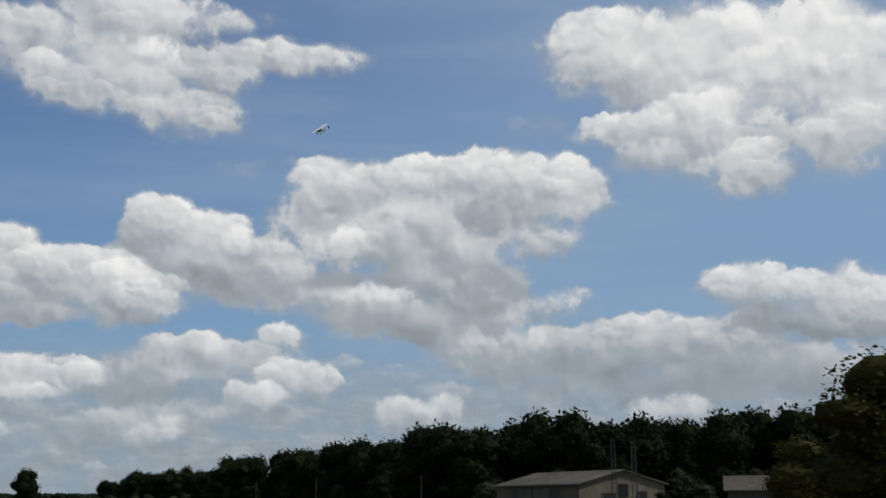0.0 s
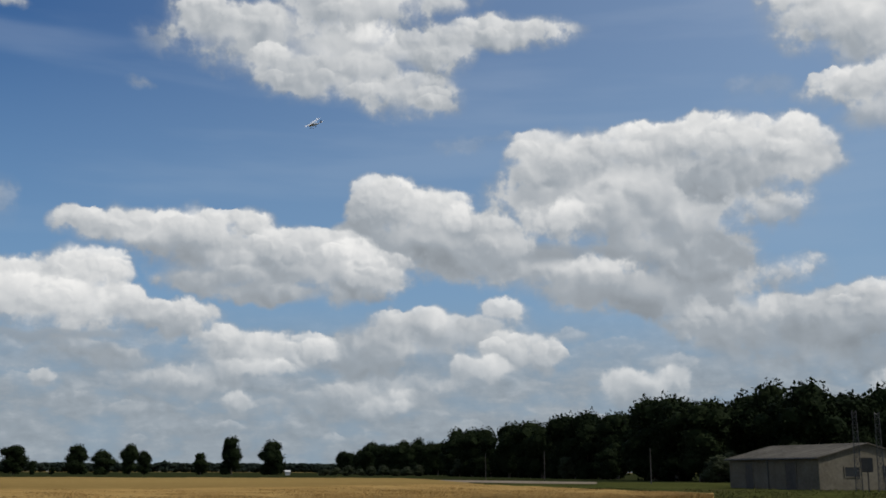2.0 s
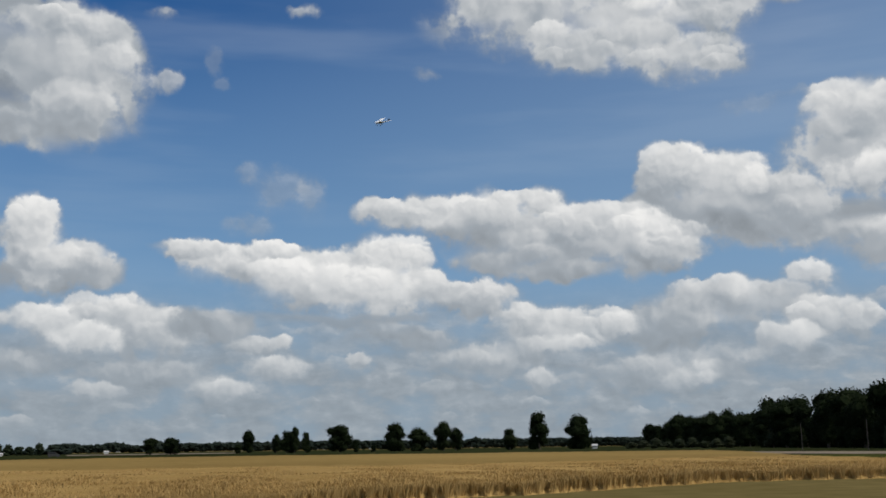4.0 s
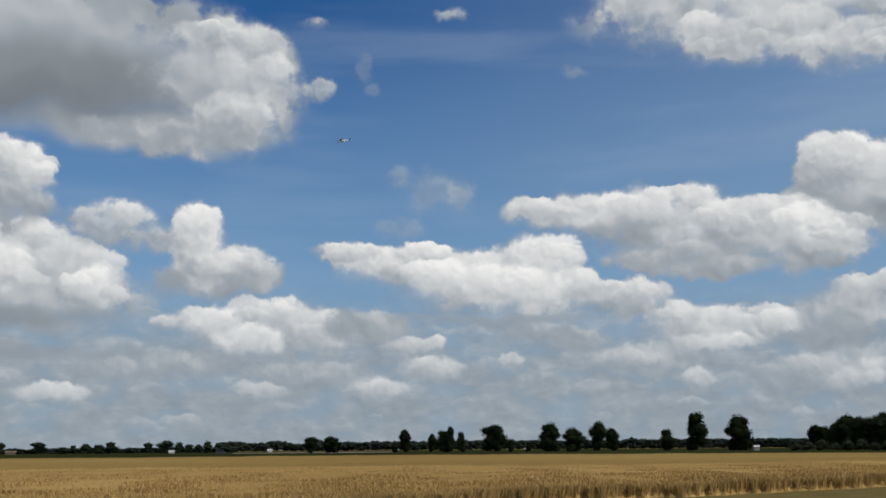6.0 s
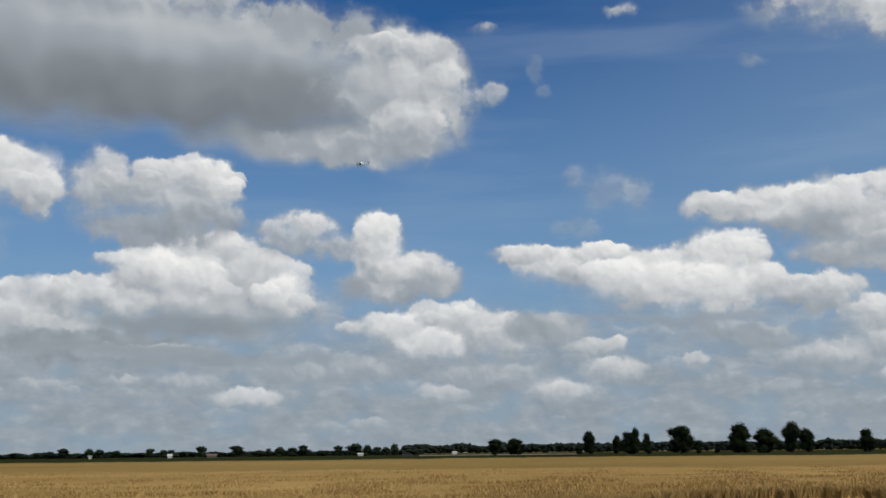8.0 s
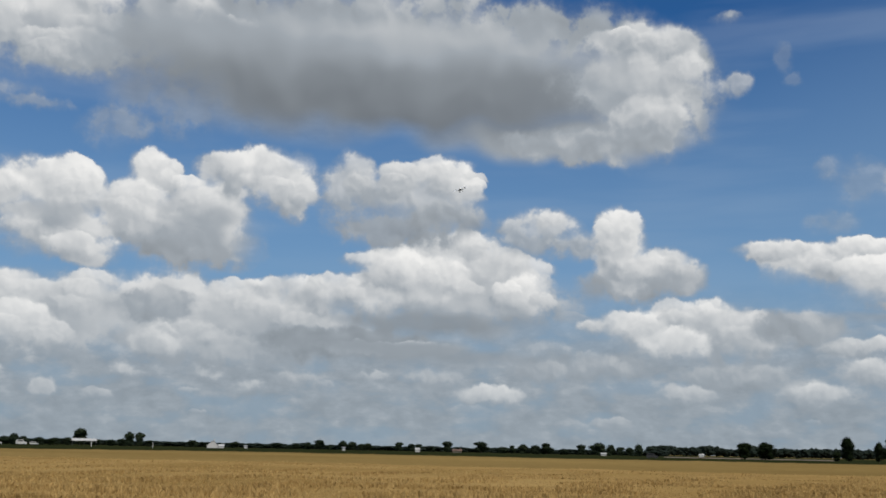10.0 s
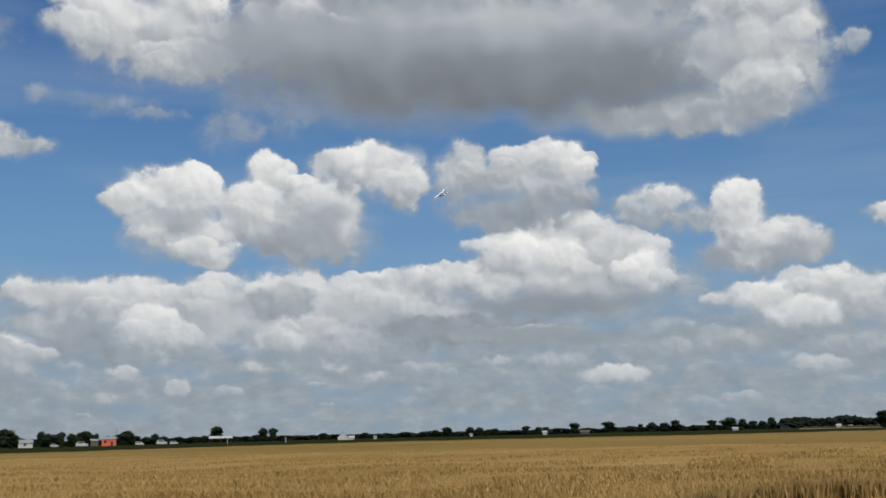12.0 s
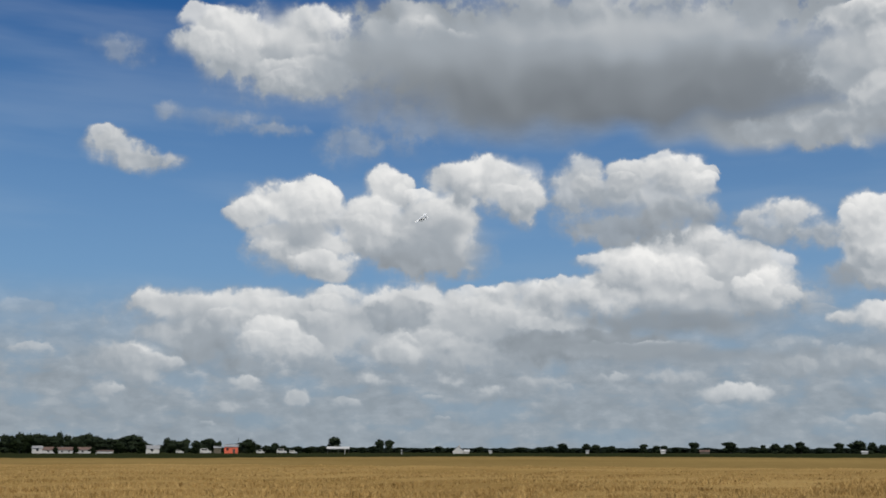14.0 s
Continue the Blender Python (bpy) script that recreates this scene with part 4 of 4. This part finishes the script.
# corner towards the field, long wall running away to the west, gable to the east
SHED = Vector((8.3, 116.8, 0.0))
TURN = math.degrees(math.atan2(104.0 - 116.8, 15.3 - 8.3))
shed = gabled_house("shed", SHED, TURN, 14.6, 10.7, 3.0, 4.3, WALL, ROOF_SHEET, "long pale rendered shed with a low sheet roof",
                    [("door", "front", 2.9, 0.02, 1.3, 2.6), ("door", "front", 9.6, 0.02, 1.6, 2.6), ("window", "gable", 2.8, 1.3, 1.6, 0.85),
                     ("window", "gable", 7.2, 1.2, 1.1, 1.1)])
part("downpipe", rod(bmesh.new(), (6.8, -0.1, 0.02), (6.8, -0.1, 2.9), 0.06), STEEL, shed)
part("gutter", rod(bmesh.new(), (-0.3, -0.36, 2.93), (14.9, -0.36, 2.93), 0.07), STEEL, shed)
for k in range(13):
    # raised seams of the sheet roof
    x = 0.3 + k * 1.16
    part("roof_seam", rod(bmesh.new(), (x, -0.28, 3.07), (x, 5.3, 4.41), 0.03, None, 5), ROOF_SHEET, shed)


def facing_house(name, az, d, length, width, eave, ridge, wall, roof, label, openings=()):
    """A house whose long front faces the field; az is the bearing of its middle."""
    half = math.degrees(length / 2 / d)
    return gabled_house(name, spot(az + half, d), az, length, width, eave, ridge, wall, roof, label, openings)


def lattice_mast(az, d, h, label, cabinet=False):
    root = oriented("lattice_mast", spot(az, d), az)
    w = 0.28
    legs = [(-w, -w), (w, -w), (w, w), (-w, w)]
    for x, y in legs:
        part("leg", rod(bmesh.new(), (x, y, 0), (x * 0.6, y * 0.6, h), 0.04, 0.03, 6), STEEL, root)
    n = int(h / 0.6)
    for k in range(n):
        z = 0.3 + k * 0.6
        bm = bmesh.new()
        for i in range(4):
            a, b = legs[i], legs[(i + 1) % 4]
            t0, t1 = 1 - 0.4 * z / h, 1 - 0.4 * min(h, z + 0.6) / h
            rod(bm, (a[0] * t0, a[1] * t0, z), (b[0] * t0, b[1] * t0, z), 0.025, None, 5)
            rod(bm, (a[0] * t0, a[1] * t0, z), (b[0] * t1, b[1] * t1, min(h, z + 0.6)), 0.02, None, 5)
        part("brace", bm, STEEL, root)
    if cabinet:
        part("switch_box", box(bmesh.new(), (0.3, -0.4, 1.7), (1.2, 0.1, 2.9), 0.03), DARK, root, "dark switch box")
        part("box_post", box(bmesh.new(), (0.7, -0.2, 0.0), (0.8, -0.1, 1.7), 0.01), STEEL, root)
    return tagged(root, label, "mast", "masts beside the shed")


lattice_mast(-10.2, 99, 6.9, "slim steel lattice mast with a dark switch box", True)
lattice_mast(-11.25, 99, 6.7, "slim steel lattice mast beside the shed")
facing_house("hut", -17.0, 92, 3.6, 3.2, 2.3, 3.3, DARK, ROOF_SHEET, "small dark hut behind bushes")


def pole(az, d, h, r, mat, label, cross=True):
    root = oriented("pole", spot(az, d), az)
    part("post", rod(bmesh.new(), (0, 0, 0), (0, 0, h), r, r * 0.7, 8), mat, root)
    if cross:
        part("crossarm", box(bmesh.new(), (-0.6, -0.06, h - 0.5), (0.6, 0.06, h - 0.38), 0.01), mat, root)
    part("cap", rod(bmesh.new(), (0, 0, h), (0, 0, h + 0.08), r * 0.8, r * 0.3, 8), mat, root)
    return tagged(root, label, "pole", "poles")


for az_, d_, h_ in ((-0.1, 150, 5.6), (5.4, 190, 6.0), (8.5, 220, 6.0)):
    pole(az_, d_, h_ - 0.8, 0.07, DARK, "thin dark wooden pole before the wood", False)
pole(75.7, 480, 2.3, 0.16, WHITE, "short white marker post at the field edge", False)
pole(72.7, 480, 2.3, 0.16, WHITE, "short white marker post at the field edge", False)
pole(81.25, 600, 8.5, 0.1, STEEL, "tall thin steel pole in the village", False)

# bushes and the olive tree near the shed
tree(OLIVE[0], spot(-24.3, 46, -0.3), 7.8, 9.6, "yellow-green leafy tree standing near the shed", "near trees")
tree(OLIVE[1], spot(-19.6, 52, -0.2), 4.6, 4.6, "yellow-green bush beside the tree", "near trees", "shrub")
tree(MODELS[1], spot(-12.6, 94, -0.1), 2.3, 2.6, "low dark bush beside the masts", "near trees", "shrub")
tree(WILLOW[0], spot(-14.6, 98, -0.1), 3.0, 3.8, "low dark bush beside the masts", "near trees", "shrub")
for k in range(9):
    tree(WILLOW[k % 2], spot(17.0 - 0.62 * k, 440 - 6 * k, -0.3), 3.0 + (k % 3) * 0.7, 6.5, "low grey-green bush at the wood's end", "bushes at the wood's end", "shrub")

# ------------------------------------------------------------------ the village beyond the field
WIN = [("window", "front", 3 + 3.4 * i, 0.6, 1.1, 0.8) for i in range(7)]
facing_house("barn", 89.9, 600, 28, 8, 1.8, 3.2, WHITE, RED_TILE, "long low white barn with a red-brown tiled roof", WIN)
facing_house("barn_annex", 87.9, 598, 9, 6, 1.2, 1.6, WHITE, RED_TILE, "low white annex beside the barn")
facing_house("cottage", 91.1, 590, 5, 6, 2.6, 3.8, WHITE, GREY_ROOF, "white cottage with a grey roof", [("window", "front", 2, 1.2, 1.2, 1.3)])
facing_house("house", 85.55, 600, 7, 6, 2.6, 4.2, WHITE, GREY_ROOF, "small white house with a grey roof", [("window", "front", 2.5, 1.1, 1.4, 1.2)])
facing_house("red_house", 81.6, 610, 7.6, 7, 3.6, 4.8, ORANGE, GREY_ROOF, "orange-red painted house with a dark roof", [("window", "front", 1.2, 1.6, 1.2, 1.3), ("door", "front", 4.6, 0.02, 1.4, 2.4)])
facing_house("house", 82.3, 625, 4, 5, 3.0, 3.9, WALL, GREY_ROOF, "grey house beside the red one")
white_house = gabled_house("house", spot(69.98, 646), 69.7 - 90, 6.0, 6.4, 1.6, 4.4, WHITE, WHITE, "white gabled house with a steep pale roof")
part("chimney", box(bmesh.new(), (2.6, 3.6, 3.6), (3.2, 4.2, 5.2), 0.03), WHITE, white_house)
facing_house("house", 69.25, 640, 3.0, 6, 1.2, 2.2, WHITE, WHITE, "white low house among trees")
facing_house("house", 56.9, 700, 6, 6, 1.3, 2.2, WALL, RED_TILE, "small house with a red-brown roof")
facing_house("house", 59.0, 690, 2.8, 4, 1.6, 2.4, WHITE, WHITE, "small white house at the field edge")
facing_house("house", 68.0, 690, 2.0, 4, 1.5, 2.0, WHITE, GREY_ROOF, "small white house at the field edge")
facing_house("house", 62.9, 690, 1.8, 4, 1.5, 2.0, WHITE, GREY_ROOF, "small white house at the field edge")
facing_house("house", 49.2, 690, 3.4, 4, 1.2, 1.8, WHITE, WHITE, "small white house at the field edge")
facing_house("house", 44.2, 900, 3.4, 4, 1.6, 2.4, WHITE, WHITE, "small white house before the far wood")
facing_house("house", 18.9, 500, 2.2, 3, 1.5, 2.1, WHITE, WHITE, "small white hut at the lane")


def canopy(az, d):
    root = oriented("canopy", spot(az, d), az)
    bm = bmesh.new()
    prism(bm, [(-3, 2.6), (3, 3.7), (3, 3.85), (-3, 2.75)], -6.2, 6.2, "x")
    part("roof", bm, WHITE, root)
    part("fascia", box(bmesh.new(), (-6.3, -3.12, 2.5), (6.3, -3.01, 2.85), 0.02), WHITE, root)
    for x in (-5.8, 0, 5.8):
        for y, z in ((-2.8, 2.6), (2.8, 3.6)):
            part("post", rod(bmesh.new(), (x, y, 0), (x, y, z), 0.1), STEEL, root)
    return tagged(root, "open shelter with a white sloping sheet roof", "shelter")


canopy(76.05, 590)


def vehicle(az, d, length, h, paint, label, name="car", turn=0.0):
    root = oriented(name, spot(az, d), az + turn)
    l, w = length / 2, 0.9
    bm = bmesh.new()
    prism(bm, [(-l, 0.35), (l, 0.35), (l, h * 0.55), (l * 0.55, h * 0.6), (l * 0.3, h), (-l * 0.85, h), (-l, h * 0.6)], -w, w, "y")
    bmesh.ops.bevel(bm, geom=list(bm.edges), offset=0.05, segments=2, affect="EDGES")
    part("body", bm, paint, root)
    part("side_window", box(bmesh.new(), (-l * 0.75, -w - 0.02, h * 0.66), (l * 0.28, -w + 0.02, h * 0.9), 0.01), GLASS, root)
    for x in (-l * 0.6, l * 0.6):
        for y in (-w, w):
            part("wheel", rod(bmesh.new(), (x, y - 0.1, 0.33), (x, y + 0.1, 0.33), 0.33, None, 14), RUBBER, root)
    return tagged(root, label, name)


vehicle(82.9, 560, 5.6, 2.6, WHITE, "white van parked at the village edge", "van")
vehicle(80.1, 570, 4.2, 1.9, WHITE, "white car parked at the village edge")
vehicle(79.0, 575, 5.2, 2.5, WHITE, "white van parked at the village edge", "van")
vehicle(78.4, 560, 4.0, 1.7, WHITE, "white car parked at the village edge")
vehicle(84.2, 570, 4.0, 1.8, WHITE, "white car parked at the village edge")
vehicle(46.7, 420, 4.4, 1.9, RUBBER, "dark car standing beyond the wheat")

# ------------------------------------------------------------------ the aeroplane


def aeroplane():
    """Nose along +y, wings along x, 9.6 m span."""
    root = new("aeroplane")
    bm = bmesh.new()
    rings = []
    for y, w, h, z in ((2.25, 0.12, 0.14, 0.0), (2.1, 0.32, 0.34, 0.0), (1.5, 0.46, 0.44, 0.02), (0.9, 0.54, 0.55, 0.1), (0.3, 0.56, 0.66, 0.18), (-0.7, 0.5, 0.6, 0.16),
                       (-1.8, 0.3, 0.36, 0.18), (-3.0, 0.16, 0.2, 0.26), (-3.9, 0.07, 0.1, 0.32)):
        rings.append([bm.verts.new((0.8 * w * math.copysign(abs(math.cos(a)) ** 0.7, math.cos(a)), y, z + 0.75 * h * math.copysign(abs(math.sin(a)) ** 0.7, math.sin(a))))
                      for a in [2 * math.pi * i / 16 for i in range(16)]])
    for p, q in zip(rings, rings[1:]):
        for i in range(16):
            bm.faces.new((p[i], q[i], q[(i + 1) % 16], p[(i + 1) % 16]))
    bm.faces.new(rings[0]), bm.faces.new(rings[-1][::-1])
    bmesh.ops.recalc_face_normals(bm, faces=bm.faces)
    part("fuselage", bm, PLANE_WHITE, root, smooth=True)

    def wing(name, x0, x1, y, c0, c1, z0, z1, thick, mat, parent=root):
        bm = bmesh.new()
        prof = [(0.5, 0.0), (0.35, 0.6), (0.1, 0.9), (-0.5, 0.05), (-0.5, -0.05), (0.1, -0.35), (0.4, -0.3)]
        a = [bm.verts.new((x0, y + u * c0, z0 + v * thick)) for u, v in prof]
        b = [bm.verts.new((x1, y + u * c1, z1 + v * thick * 0.8)) for u, v in prof]
        bm.faces.new(a), bm.faces.new(b[::-1])
        for i in range(len(prof)):
            j = (i + 1) % len(prof)
            bm.faces.new((a[i], b[i], b[j], a[j]))
        bmesh.ops.recalc_face_normals(bm, faces=bm.faces)
        return part(name, bm, mat, parent)

    for s in (-1, 1):
        w = wing("wing", s * 0.1, s * 4.8, 0.45, 1.8, 1.65, 0.9, 1.02, 0.1, WING_FABRIC)
        bm = rod(bmesh.new(), (s * 0.5, 0.5, -0.25), (s * 2.5, 0.5, 0.93), 0.045, None, 6)
        part("strut", bm, PLANE_WHITE, root)
        wing("tailplane", s * 0.02, s * 1.45, -3.6, 1.0, 0.75, 0.36, 0.38, 0.05, WING_FABRIC)
        bm = rod(bmesh.new(), (s * 0.3, 0.1, -0.3), (s * 0.95, 0.0, -0.85), 0.045, None, 6)
        part("gear_leg", bm, PLANE_WHITE, root)
        bm = rod(bmesh.new(), (s * 0.9, 0.0, -0.88), (s * 1.04, 0.0, -0.88), 0.2, None, 14)
        part("wheel", bm, RUBBER, root)
        bm = box(bmesh.new(), (s * 0.44 - 0.02, -0.35, 0.28), (s * 0.44 + 0.02, 0.75, 0.54), 0.01)
        part("side_window", bm, GLASS, root)
    bm = rod(bmesh.new(), (0, 1.7, -0.3), (0, 1.75, -0.88), 0.04, None, 6)
    part("nose_leg", bm, PLANE_WHITE, root)
    part("wheel", rod(bmesh.new(), (-0.06, 1.75, -0.9), (0.06, 1.75, -0.9), 0.17, None, 14), RUBBER, root)
    bm = bmesh.new()
    prism(bm, [(-3.05, 0.4), (-4.1, 0.34), (-4.25, 1.2), (-3.75, 1.25)], -0.03, 0.03, "x")
    part("fin", bm, PLANE_DARK, root, "blue-grey tail fin")
    bm = box(bmesh.new(), (-0.4, 0.92, 0.42), (0.4, 1.05, 0.72), 0.03)
    part("windscreen", bm, GLASS, root)
    bm = box(bmesh.new(), (-0.06, 2.27, -0.85), (0.06, 2.31, 0.85), 0.01)
    part("propeller", bm, DARK, root)
    part("spinner", rod(bmesh.new(), (0, 2.2, 0), (0, 2.5, 0), 0.13, 0.02, 12), PLANE_DARK, root)
    return tagged(root, "small white high-wing light aeroplane in a gentle turn", "aeroplane")


PLANE = aeroplane()


def flight(az, d, z, nose, bank, climb):
    """nose: degrees to the left of the line of sight; bank: left wing down."""
    p = spot(az, d)
    return pose(p.x, p.y, z) @ pose(0, 0, 0, 0, 0, az + nose) @ pose(0, 0, 0, climb, 0, 0) @ pose(0, 0, 0, 0, -bank, 0)


def motions():
    walk(PLANE, [
        (0.0, flight(5.55, 360.0, 129.3, 52, 36, 0)),
        (0.5, flight(8.72, 365.8, 129.3, 50, 35, 0)),
        (1.5, flight(14.95, 377.5, 129.1, 50, 35, 0)),
        (2.5, flight(21.08, 389.2, 128.7, 54, 35, 0)),
        (3.0, flight(24.06, 395.0, 128.8, 58, 32, 0)),
        (3.5, flight(27.07, 410.0, 131.3, 62, 30, 0)),
        (6.0, flight(40.62, 485.0, 144.7, 88, 14, 0)),
        (6.5, flight(42.89, 500.0, 147.0, 88, 14, 0)),
        (7.0, flight(45.16, 507.0, 146.4, 88, 14, 0)),
        (7.5, flight(47.22, 514.0, 145.5, 88, 14, 0)),
        (8.0, flight(49.23, 521.0, 145.2, 77, 16, 1)),
        (8.5, flight(51.18, 528.0, 143.3, 58, 18, 2)),
        (9.0, flight(53.14, 535.0, 141.2, 34, 22, 2)),
        (11.5, flight(62.40, 555.8, 130.5, 46, 35, 2)),
        (12.0, flight(64.20, 560.0, 129.1, 45, 37, 2)),
        (12.5, flight(66.07, 567.5, 128.4, 44, 39, 2)),
        (13.0, flight(67.86, 575.0, 128.8, 44, 39, 2)),
        (13.5, flight(69.73, 582.5, 128.4, 44, 39, 2)),
        (14.0, flight(71.69, 590.0, 130.8, 44, 39, 2)),
    ])


motions()
